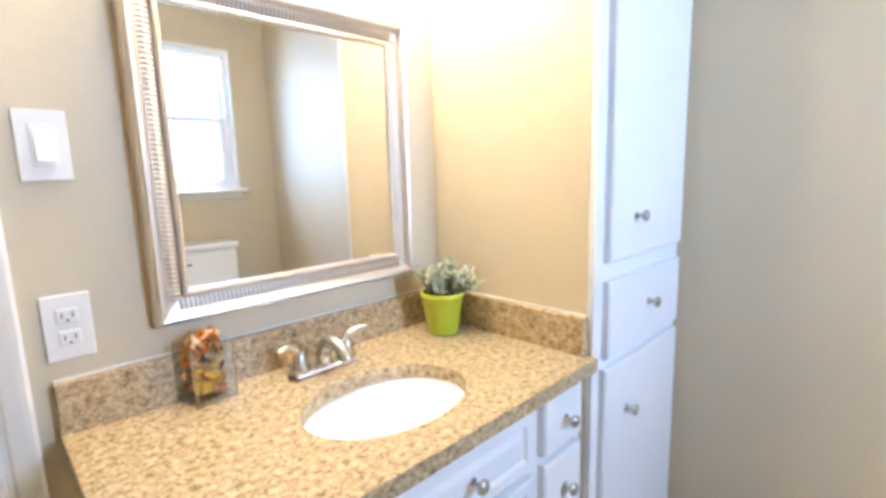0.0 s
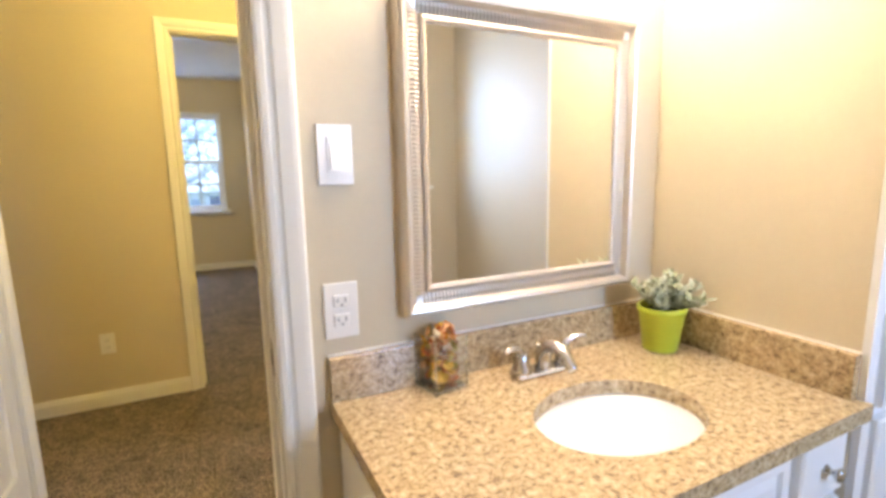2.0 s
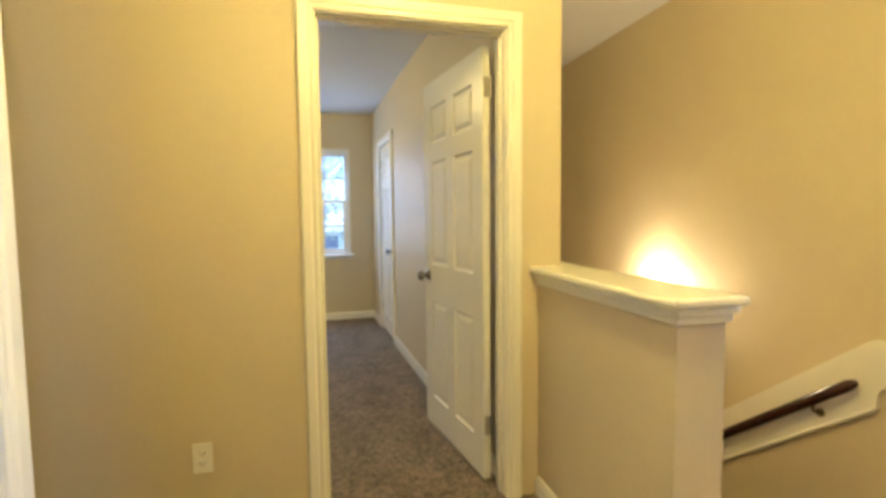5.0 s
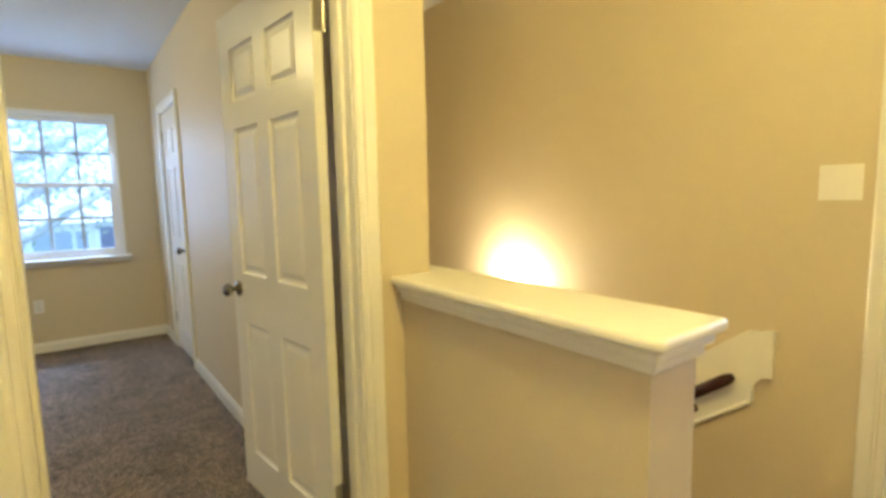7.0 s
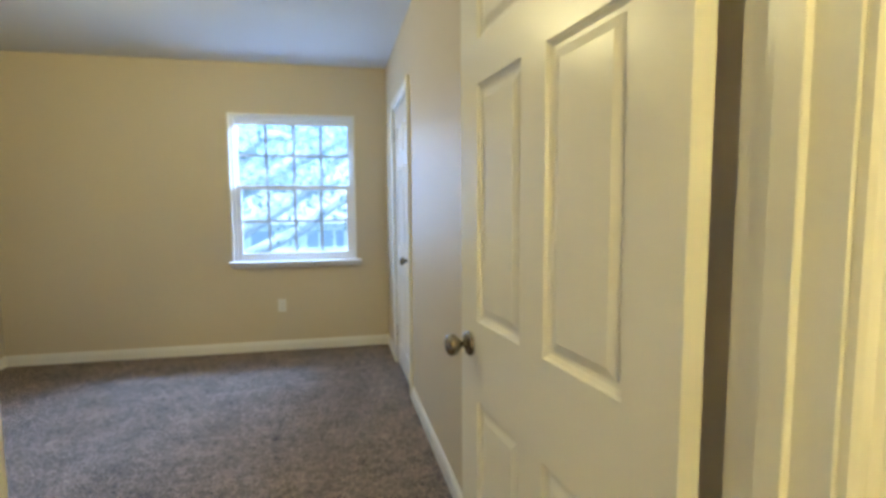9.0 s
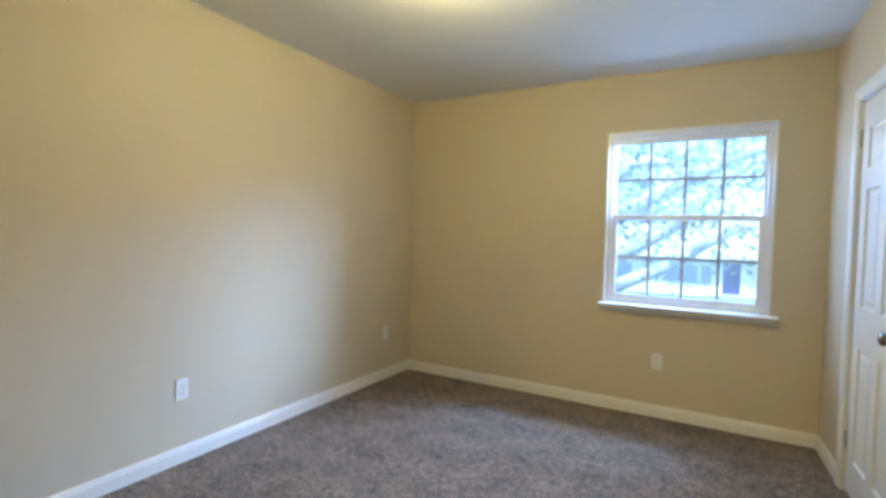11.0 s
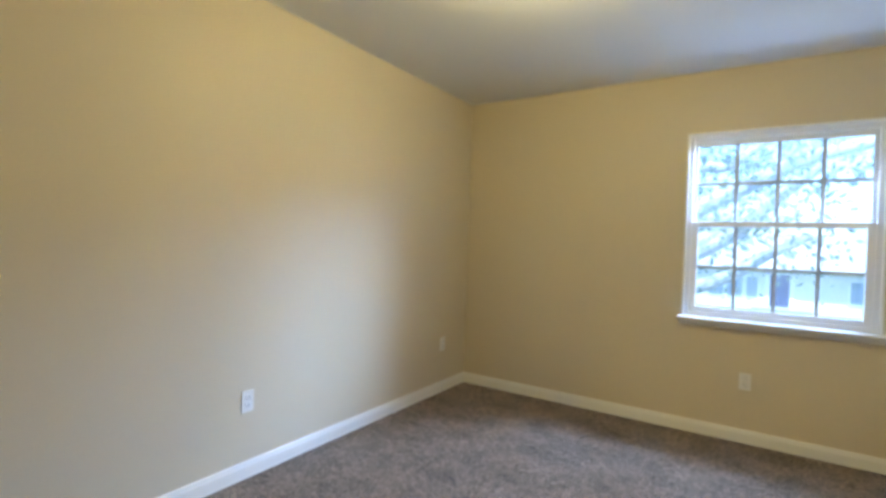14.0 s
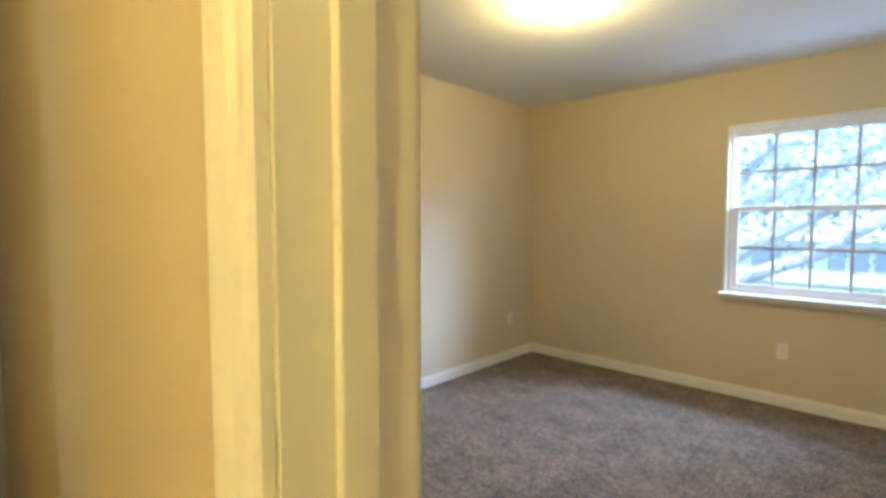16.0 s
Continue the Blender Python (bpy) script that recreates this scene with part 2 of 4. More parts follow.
def shell(name, bm, mat, label, category="", smooth=False):
    return tagged(finish(name, bm, mat, smooth), label, category or name.split("_")[0], kind="structure")


def lathe(profile, n=24, centre=(0, 0, 0), sx=1.0, sy=1.0):
    """Turned round z from (radius, height) pairs."""
    bm = bmesh.new()
    rings = []
    for r, z in profile:
        if r < 1e-6:
            rings.append([bm.verts.new((centre[0], centre[1], centre[2] + z))])
        else:
            rings.append([bm.verts.new((centre[0] + sx * r * math.cos(6.28318 * k / n), centre[1] + sy * r * math.sin(6.28318 * k / n), centre[2] + z)) for k in range(n)])
    for a, b in zip(rings, rings[1:]):
        for k in range(n):
            ia, ja, ib, jb = a[k % len(a)], a[(k + 1) % len(a)], b[k % len(b)], b[(k + 1) % len(b)]
            loop = list(dict.fromkeys([ia, ja, jb, ib]))
            if len(loop) > 2:
                bm.faces.new(loop)
    return bm


def tube(points, radii, n=12, bm=None, flat=1.0):
    """A round bar swept along points, with a radius at each."""
    bm = bm or bmesh.new()
    pts = [Vector(p) for p in points]
    radii = radii if isinstance(radii, (list, tuple)) else [radii] * len(pts)
    rings, side = [], None
    for i, p in enumerate(pts):
        d = (pts[min(i + 1, len(pts) - 1)] - pts[max(i - 1, 0)]).normalized()
        if side is None:
            side = d.cross((0, 0, 1))
            side = side.normalized() if side.length > 0.05 else Vector((1, 0, 0))
        side = (side - d * side.dot(d)).normalized()
        up = d.cross(side)
        rings.append([bm.verts.new(p + radii[i] * (math.cos(6.28318 * k / n) * side + flat * math.sin(6.28318 * k / n) * up)) for k in range(n)])
    for a, b in zip(rings, rings[1:]):
        for k in range(n):
            bm.faces.new((a[k], a[(k + 1) % n], b[(k + 1) % n], b[k]))
    bm.faces.new(rings[0])
    bm.faces.new(rings[-1][::-1])
    return bm


def arc(points, steps=8):
    """A smooth line through points."""
    pts = [Vector(p) for p in points]
    pts = [pts[0] * 2 - pts[1]] + pts + [pts[-1] * 2 - pts[-2]]
    out = []
    for a, b, c, d in zip(pts, pts[1:], pts[2:], pts[3:]):
        for k in range(steps):
            t = k / steps
            out.append(0.5 * ((2 * b) + (c - a) * t + (2 * a - 5 * b + 4 * c - d) * t * t + (3 * b - a - 3 * c + d) * t ** 3))
    return out + [pts[-2]]


def swept_u(profile, x0, x1, top):
    """A profile (outward from the opening, out of the wall towards -y) mitred up, over and down an opening in the plane y = 0."""
    bm = bmesh.new()
    lines = [[bm.verts.new(p) for p in ((x0 - u, -v, 0), (x0 - u, -v, top + u), (x1 + u, -v, top + u), (x1 + u, -v, 0))] for u, v in profile]
    for a, b in zip(lines, lines[1:]):
        for k in range(3):
            bm.faces.new((a[k], a[k + 1], b[k + 1], b[k]))
    return bm


def swept_ring(profile, x0, x1, z0, z1):
    """A profile (outward from the rectangle, out of the wall towards -y) mitred all round a rectangle in the plane y = 0."""
    bm = bmesh.new()
    lines = [[bm.verts.new(p) for p in ((x0 - u, -v, z0 - u), (x0 - u, -v, z1 + u), (x1 + u, -v, z1 + u), (x1 + u, -v, z0 - u))] for u, v in profile]
    for a, b in zip(lines, lines[1:]):
        for k in range(4):
            bm.faces.new((a[k], a[(k + 1) % 4], b[(k + 1) % 4], b[k]))
    return bm


def extruded(profile, length):
    """A closed outline of (y, z) pulled along x from 0 to length."""
    bm = bmesh.new()
    a = [bm.verts.new((0, y, z)) for y, z in profile]
    b = [bm.verts.new((length, y, z)) for y, z in profile]
    n = len(profile)
    for k in range(n):
        bm.faces.new((a[k], a[(k + 1) % n], b[(k + 1) % n], b[k]))
    bm.faces.new(a[::-1])
    bm.faces.new(b)
    return bm


CASING = [(0.0, 0.0), (0.0, 0.010), (0.006, 0.014), (0.014, 0.015), (0.018, 0.010), (0.024, 0.010), (0.030, 0.016), (0.052, 0.019), (0.060, 0.019), (0.066, 0.014), (0.066, 0.0)]
BASE = [(0.0, 0.0), (-0.014, 0.0), (-0.014, 0.062), (-0.010, 0.072), (-0.008, 0.082), (-0.003, 0.088), (0.0, 0.088)]


def baseboard(name, p0, p1):
    """A moulded baseboard along a wall; the room lies to the right of the way from p0 to p1."""
    d = Vector((p1[0] - p0[0], p1[1] - p0[1], 0))
    ob = shell(name, extruded(BASE, d.length), TRIM, "white moulded baseboard along the foot of the wall", "baseboard")
    ob.matrix_world = Matrix.Translation((p0[0], p0[1], 0)) @ Matrix.Rotation(math.atan2(d.y, d.x), 4, "Z")
    return ob


# ---- large structure ----
WIN_X0, WIN_X1, WIN_Z0, WIN_Z1 = -0.722, 0.323, 0.81, 2.073
V0, V1, VF, CT, BX1 = 0.240, 1.158, -2.705, 0.808, 1.70
H_BED, H_HALL = 2.505, 2.57
NY, WX, EX0, EX1, SX1 = 4.06, -2.50, 0.755, 0.615, 2.08
EAST_A = math.atan2(NY - 0.13, EX1 - EX0)
shell("wall_hall_north", boxes((-2.62, -0.065, 0, 0.13, -0.02, H_HALL), (-0.065, 0.745, 0, 0.13, 2.06, H_HALL), (0.745, 0.985, 0, 0.13, -0.02, H_HALL)), PAINT, "tan painted wall between hall and bedroom", "wall")
shell("wall_bedroom_west", boxes((-2.62, WX, 0.13, NY + 0.12, -2.75, 2.7)), PAINT, "tan painted bedroom wall with two outlets", "wall")
shell("wall_bedroom_north", boxes((WX, WIN_X0, NY, NY + 0.12, -2.75, 2.7), (WIN_X1, 0.985, NY, NY + 0.12, -2.75, 2.7), (WIN_X0, WIN_X1, NY, NY + 0.12, -2.75, WIN_Z0 - 0.02), (WIN_X0, WIN_X1, NY, NY + 0.12, WIN_Z1, 2.7)), PAINT, "tan painted bedroom wall with a window", "wall")
L_EAST = math.hypot(NY - 0.13, EX1 - EX0)
C0, C1 = 2.66, 3.37
east = shell("wall_bedroom_east", boxes((0, C0 - 0.02, -0.115, 0, -0.02, 2.55), (C1 + 0.02, L_EAST, -0.115, 0, -0.02, 2.55), (C0 - 0.02, C1 + 0.02, -0.115, 0, 2.05, 2.55)), PAINT, "tan painted bedroom wall with a closet door", "wall")
EAST_M = Matrix.Translation((EX0, 0.13, 0)) @ Matrix.Rotation(EAST_A, 4, "Z")
east.matrix_world = EAST_M
shell("wall_stair_west", boxes((0.91, 0.983, 0.132, NY, -2.75, 2.69), (0.93, 1.048, -0.96, 0.128, -2.75, -0.03)), PAINT, "tan painted wall along the stair", "wall")
shell("wall_stair_east", boxes((SX1, 2.20, -0.935, NY + 0.12, -2.75, 2.69), (SX1, 2.20, -2.06, -1.715, -0.3, 2.69), (SX1, 2.20, -1.715, -0.935, 2.06, 2.69), (SX1, 2.20, -2.06, -0.935, -2.75, -0.2)), PAINT, "tan painted stairwell wall lit by a sconce", "wall")
shell("wall_stair_north", boxes((0.985, SX1, NY, NY + 0.12, -2.75, 2.69)), PAINT, "tan painted wall at the foot of the stair", "wall")
shell("wall_hall_south", boxes((-2.62, -0.65, -2.18, -2.06, -0.02, H_HALL), (-0.65, 0.160, -2.18, -2.06, 2.06, H_HALL), (0.160, 2.20, -2.18, -2.06, -0.02, H_HALL)), PAINT, "tan painted wall between hall and bathroom", "wall")
shell("wall_hall_closet", boxes((-0.76, -0.64, -2.06, -1.585, -0.02, H_HALL), (-0.76, -0.64, -0.865, -0.79, -0.02, H_HALL), (-0.76, -0.64, -1.585, -0.865, 2.06, H_HALL), (-2.50, -0.76, -0.91, -0.79, -0.02, H_HALL)), PAINT, "tan painted wall round a hall closet", "wall")
shell("wall_hall_west", boxes((-2.62, -2.50, -2.06, 0.0, -0.02, H_HALL)), PAINT, "tan painted wall at the end of the hall", "wall")
shell("wall_bathroom_east", boxes((BX1, BX1 + 0.12, -4.52, -2.18, -0.02, 2.5)), PAINT, "tan painted bathroom wall beside the linen tower", "wall")
shell("wall_bathroom_west", boxes((-1.12, -1.0, -4.52, -2.18, -0.02, 2.5)), PAINT, "tan painted bathroom wall", "wall")
shell("wall_bathroom_south", boxes((-1.0, 0.88, -4.52, -4.40, -0.02, 2.5), (1.45, BX1, -4.52, -4.40, -0.02, 2.5), (0.88, 1.45, -4.52, -4.40, -0.02, 1.15), (0.88, 1.45, -4.52, -4.40, 2.02, 2.5)), PAINT, "tan painted bathroom wall with a window", "wall")
shell("wall_niche", boxes((V1 + 0.001, V1 + 0.035, -2.675, -2.18, 0.0, 2.44)), PAINT, "cream-tan side wall of the vanity niche", "wall")
shell("ceiling_bedroom", boxes((WX, 0.91, 0.13, NY, H_BED, H_BED + 0.1)), CEILING, "flat white bedroom ceiling", "ceiling")
shell("ceiling_hall", boxes((-2.62, 2.20, -2.18, 0.0, H_HALL, H_HALL + 0.1), (0.985, SX1, 0.0, NY, H_HALL, H_HALL + 0.1)), CEILING, "flat white ceiling over hall and stair", "ceiling")
shell("ceiling_bathroom", boxes((-1.0, BX1, -4.40, -2.18, 2.44, 2.54)), CEILING, "flat white bathroom ceiling", "ceiling")
shell("floor_carpet", boxes((WX, 1.048, -2.12, NY, -0.03, 0.0), (1.048, SX1, -2.06, -0.98, -0.03, 0.0), (SX1, 2.21, -1.70, -0.95, -0.03, 0.0), (2.21, 4.4, -2.6, 0.3, -0.03, 0.0)), CARPET, "grey-brown cut-pile carpet over bedroom and hall", "carpet")
shell("floor_bathroom", boxes((-1.0, BX1, -4.40, -2.12, -0.03, -0.004)), BATH_FLOOR, "beige vinyl bathroom floor", "floor")
shell("wall_far_room", boxes((4.4, 4.5, -2.6, -2.05, 0, 2.5), (4.4, 4.5, -1.15, 0.3, 0, 2.5), (4.4, 4.5, -2.05, -1.15, 0, 0.85), (4.4, 4.5, -2.05, -1.15, 1.95, 2.5), (2.20, 4.4, -2.7, -2.6, 0, 2.5), (2.20, 4.4, 0.3, 0.4, 0, 2.5), (2.20, 4.4, -2.6, 0.3, 2.45, 2.5)), PAINT, "tan walls of the room across the landing", "wall")
shell("wall_lower_storey", boxes((-2.62, 4.5, -4.52, -4.44, -2.75, -0.05), (-2.62, -2.54, -4.44, 0.13, -2.75, -0.05), (4.42, 4.5, -4.44, 4.10, -2.75, -0.05), (2.20, 4.5, 4.10, 4.18, -2.75, -0.05)), SIDING, "pale outer wall of the storey below", "wall")
shell("roof", boxes((-2.9, 4.9, -4.9, 4.4, 2.72, 2.8)), ROOF, "grey shingle roof over the house", "roof")
shell("floor_lower", boxes((-2.54, 4.42, -4.44, 4.10, -2.8, -2.74)), CARPET, "carpeted floor of the storey below", "floor")

baseboard("baseboard", (WX, NY), (EX1, NY))
baseboard("baseboard", (WX, 0.13), (WX, NY))
e0, e1, e2, e3 = (EAST_M @ Vector((s, 0, 0)) for s in (0, C0 - 0.066, C1 + 0.066, L_EAST))
baseboard("baseboard", e3, e2)
baseboard("baseboard", e1, e0)
baseboard("baseboard", (-0.116, 0.13), (WX, 0.13))
baseboard("baseboard", (-2.50, 0.0), (-0.116, 0.0))
baseboard("baseboard", (SX1, -0.864), (SX1, -0.96))


# ---- doors ----
def door_frame(name, m, x0, x1, top, depth, label):
    """Jambs, stop and casings of an opening; the near room lies towards -y."""
    f = thing(name, label, "door frame", m, kind="structure")
    part("jamb", boxes((x0 - 0.02, x0, 0.001, depth - 0.001, 0, top), (x1, x1 + 0.02, 0.001, depth - 0.001, 0, top), (x0 - 0.02, x1 + 0.02, 0.001, depth - 0.001, top, top + 0.02)), TRIM, f)
    part("stop", boxes((x0, x0 + 0.011, 0.045, 0.08, 0, top - 0.011), (x1 - 0.011, x1, 0.045, 0.08, 0, top - 0.011), (x0, x1, 0.045, 0.08, top - 0.011, top), bevel=0.002), TRIM, f)
    shifted = [(u + 0.005, v) for u, v in CASING]
    part("casing", swept_u(shifted, x0, x1, top), TRIM, f)
    back = part("casing", swept_u(shifted, -x1, -x0, top), TRIM, f)
    back.matrix_local = Matrix.Translation((0, depth, 0)) @ Matrix.Rotation(math.pi, 4, "Z")
    return f


def door_knob(parent, x, z, y, out):
    """A round passage knob on its rosette, standing out towards out (-1 or 1) from y."""
    turn = Matrix.Translation((x, y, z)) @ Matrix.Rotation(radians(90 if out < 0 else -90), 4, "X")
    knob = part("knob", lathe([(0.0, 0.0), (0.012, 0.0), (0.010, 0.012), (0.009, 0.026), (0.016, 0.032), (0.026, 0.040), (0.0285, 0.050), (0.026, 0.060), (0.018, 0.066), (0.0, 0.068)], 20), BRONZE, parent, "antique nickel door knob", True)
    knob.matrix_local = turn
    part("rosette", lathe([(0.0, 0.0), (0.033, 0.0), (0.033, 0.003), (0.029, 0.009), (0.016, 0.012), (0.0, 0.012)], 24), BRONZE, knob, "", True)


def door_leaf(name, label, m, w, h=2.02, thick=0.035, knob_z=0.91, hinges=True):
    """A six-panel door; it hangs at x = 0 and its latch edge is at x = w."""
    d = thing(name, label, "door", m)
    st, mid = 0.115 * w / 0.8, 0.10 * w / 0.8
    pw = (w - 2 * st - mid) / 2
    xs = [0, st, st + pw, st + pw + mid, w - st, w]
    zs = [0.012, 0.19, 0.77, 0.98, 1.57, 1.675, 1.88, h]
    bm = bmesh.new()
    for i in range(5):
        for j in range(7):
            if i in (1, 3) and j in (1, 3, 5):
                continue
            for y, flip in ((0, False), (thick, True)):
                q = [bm.verts.new(p) for p in ((xs[i], y, zs[j]), (xs[i + 1], y, zs[j]), (xs[i + 1], y, zs[j + 1]), (xs[i], y, zs[j + 1]))]
                bm.faces.new(q[::-1] if flip else q)
    for a, b in (((w, 0), (w, thick)), ((0, thick), (0, 0))):
        bm.faces.new([bm.verts.new(p) for p in ((a[0], a[1], zs[0]), (b[0], b[1], zs[0]), (b[0], b[1], h), (a[0], a[1], h))])
    for z in (zs[0], h):
        bm.faces.new([bm.verts.new(p) for p in ((0, 0, z), (w, 0, z), (w, thick, z), (0, thick, z))])
    bmesh.ops.remove_doubles(bm, verts=bm.verts[:], dist=1e-5)
    part("leaf", bm, DOOR, d)
    rings = [(0.0, 0.0), (0.004, 0.006), (0.012, 0.010), (0.020, 0.010), (0.040, 0.003), (0.042, 0.003)]
    for i in (1, 3):
        for j in (1, 3, 5):
            bm = bmesh.new()
            for y, s in ((0, 1), (thick, -1)):
                loops = [[bm.verts.new(p) for p in ((xs[i] + u, y + s * v, zs[j] + u), (xs[i + 1] - u, y + s * v, zs[j] + u), (xs[i + 1] - u, y + s * v, zs[j + 1] - u), (xs[i] + u, y + s * v, zs[j + 1] - u))] for u, v in rings]
                for a, b in zip(loops, loops[1:]):
                    for k in range(4):
                        bm.faces.new((a[k], a[(k + 1) % 4], b[(k + 1) % 4], b[k]))
                bm.faces.new(loops[-1])
            part("panel", bm, DOOR, d)
    door_knob(d, w - 0.06, knob_z, 0.0, -1)
    door_knob(d, w - 0.06, knob_z, thick, 1)
    part("latch", boxes((w, w + 0.002, thick / 2 - 0.012, thick / 2 + 0.012, knob_z - 0.028, knob_z + 0.028)), STEEL, d)
    if hinges:
        for z in (0.27, 1.84):
            hinge = part("hinge", tube([(-0.006, -0.004, z - 0.045), (-0.006, -0.004, z + 0.045)], 0.006, 8), STEEL, d)
            part("hinge_leaf", boxes((-0.0035, -0.0015, 0.0, 0.03, z - 0.045, z + 0.045)), STEEL, hinge)
    return d


ROT = lambda deg: Matrix.Rotation(radians(deg), 4, "Z")
TO = Matrix.Translation
door_frame("door_1", TO((0, 0, 0)), -0.045, 0.725, 2.035, 0.13, "white moulded casing round the bedroom doorway")
door_frame("door_2", TO((0, -2.18, 0)), -0.63, 0.140, 2.04, 0.12, "white moulded casing round the bathroom doorway")
door_frame("door_3", TO((-0.64, -2.06, 0)) @ ROT(90), 0.495, 1.175, 2.04, 0.12, "white moulded casing of the hall closet")
door_frame("door_4", TO((SX1, 0, 0)) @ ROT(-90), 0.955, 1.695, 2.04, 0.12, "white moulded casing of a doorway off the landing")
M_EAST = TO(e3) @ Matrix.Rotation(EAST_A + math.pi, 4, "Z")
door_frame("door_5", M_EAST, L_EAST - C1, L_EAST - C0, 2.03, 0.115, "white moulded casing of the bedroom closet")
door_leaf("bedroom_door", "white six-panel door standing open into the bedroom", TO((0.712, 0.160, 0)) @ ROT(98.0), 0.762)
door_leaf("hall_closet_door", "closed white six-panel closet door in the hall", TO((-0.683, -0.889, 0)) @ ROT(-90), 0.672, knob_z=0.85)
door_leaf("bedroom_closet_door", "closed white six-panel closet door in the bedroom", EAST_M @ TO((C1 - 0.004, -0.008, 0)) @ ROT(180), 0.702)
strike = tagged(finish("strike_plate", boxes((0.1382, 0.1398, -2.168, -2.138, 0.875, 0.945)), STEEL), "worn steel strike plate on the bathroom door jamb", "strike plate")
part("latch_hole", boxes((0.1375, 0.1381, -2.158, -2.146, 0.895, 0.925)), SLOT, strike)


# ---- windows ----
def double_hung(name, m, x0, x1, z0, z1, depth, cols, label, sill_out=0.08):
    """A white vinyl double-hung window in an opening of the plane y = 0; the room lies towards -y."""
    wdw = thing(name, label, "window", m, kind="structure")
    part("window_frame", boxes((x0, x0 + 0.03, 0.035, depth, z0, z1), (x1 - 0.03, x1, 0.035, depth, z0, z1), (x0 + 0.03, x1 - 0.03, 0.035, depth, z1 - 0.035, z1), (x0 + 0.03, x1 - 0.03, 0.035, depth, z0, z0 + 0.03), bevel=0.003), VINYL, wdw)
    part("reveal", boxes((x0 - 0.012, x0 + 0.001, -0.006, 0.035, z0, z1 + 0.012), (x1 - 0.001, x1 + 0.012, -0.006, 0.035, z0, z1 + 0.012), (x0 + 0.001, x1 - 0.001, -0.006, 0.035, z1 - 0.001, z1 + 0.012)), TRIM, wdw)
    zm = (z0 + z1) / 2 + 0.01
    a0, a1 = x0 + 0.03, x1 - 0.03
    for sash, y0, lo, hi, rim in (("upper_sash", 0.075, zm - 0.02, z1 - 0.035, 0.022), ("lower_sash", 0.045, z0 + 0.03, zm + 0.02, 0.042)):
        y1 = y0 + 0.026
        s = part(sash, boxes((a0, a0 + rim, y0, y1, lo, hi), (a1 - rim, a1, y0, y1, lo, hi), (a0 + rim, a1 - rim, y0, y1, lo, lo + 0.036), (a0 + rim, a1 - rim, y0, y1, hi - 0.036, hi), bevel=0.003), VINYL, wdw)
        g0, g1, h0, h1 = a0 + rim, a1 - rim, lo + 0.036, hi - 0.036
        ym = (y0 + y1) / 2
        for k in range(1, cols):
            x = g0 + (g1 - g0) * k / cols
            part("muntin", boxes((x - 0.0095, x + 0.0095, ym - 0.005, ym + 0.005, h0, h1)), GRILLE, s)
        zc = (h0 + h1) / 2
        if cols > 1:
            part("muntin", boxes((g0, g1, ym - 0.0045, ym + 0.0045, zc - 0.0095, zc + 0.0095)), GRILLE, s)
        pane = part("pane", boxes((g0, g1, ym - 0.0015, ym + 0.0015, h0, h1)), PANE, s)
        pane.visible_shadow = False
    part("window_sill", boxes((x0 - 0.032, x1 + 0.052, -sill_out, 0.036, z0 - 0.022, z0), bevel=0.006), TRIM, wdw)
    part("apron", boxes((x0 - 0.022, x1 + 0.042, -0.018, 0.0, z0 - 0.06, z0 - 0.022), bevel=0.004), TRIM, wdw)
    return wdw


double_hung("window_1", TO((0, NY, 0)), WIN_X0, WIN_X1, WIN_Z0, WIN_Z1, 0.12, 4, "white double-hung window with grilles in the bedroom")
double_hung("window_2", TO((0, -4.40, 0)) @ ROT(180), -1.45, -0.88, 1.17, 2.02, 0.12, 1, "white double-hung bathroom window")
# The third window is unseen, added as the far room's source of daylight.
double_hung("window_3", TO((4.4, 0, 0)) @ ROT(-90), 1.15, 2.05, 0.87, 1.95, 0.10, 2, "unseen white double-hung window added to let daylight into the room across the landing")

# ---- pony wall, stair, handrail ----
shell("wall_pony", boxes((0.878, 1.040, -0.848, -0.002, 0.0, 1.0), (0.987, 1.048, -0.002, 0.50, -0.02, 1.0)), PAINT, "tan painted half wall beside the stair", "half wall")
cap = thing("half_wall_cap", "white painted moulded cap on the half wall", "wall cap", kind="structure")
bm = bmesh.new()
box(bm, 0.832, 1.078, -0.893, -0.003, 1.008, 1.036)
bmesh.ops.bevel(bm, geom=[e for e in bm.edges if min(v.co.y for v in e.verts) < -0.5 or abs(e.verts[0].co.y - e.verts[1].co.y) > 0.5], offset=0.011, segments=4, affect="EDGES", profile=0.5)
part("cap_board", bm, TRIM, cap)
part("cap_return", boxes((0.987, 1.078, -0.0028, 0.50, 1.0082, 1.0358), bevel=0.004), TRIM, cap)
part("bed_moulding", boxes((0.849, 1.066, -0.876, -0.003, 0.982, 1.0082), bevel=0.009), TRIM, cap)
part("bed_moulding", boxes((0.864, 1.052, -0.861, -0.003, 0.958, 0.9825), bevel=0.006), TRIM, cap)
baseboard("baseboard", (0.878, -0.004), (0.878, -0.848))

stair = thing("stair", "carpeted stair going down beside the half wall", "stairs", kind="structure")
for k in range(13):
    y, z = -0.96 + 0.240 * k, -0.19 * (k + 1)
    bm = boxes((1.049, SX1 - 0.001, y - 0.02, y + 0.240, z - 0.19, z), bevel=0.012)
    part("step", bm, CARPET, stair)

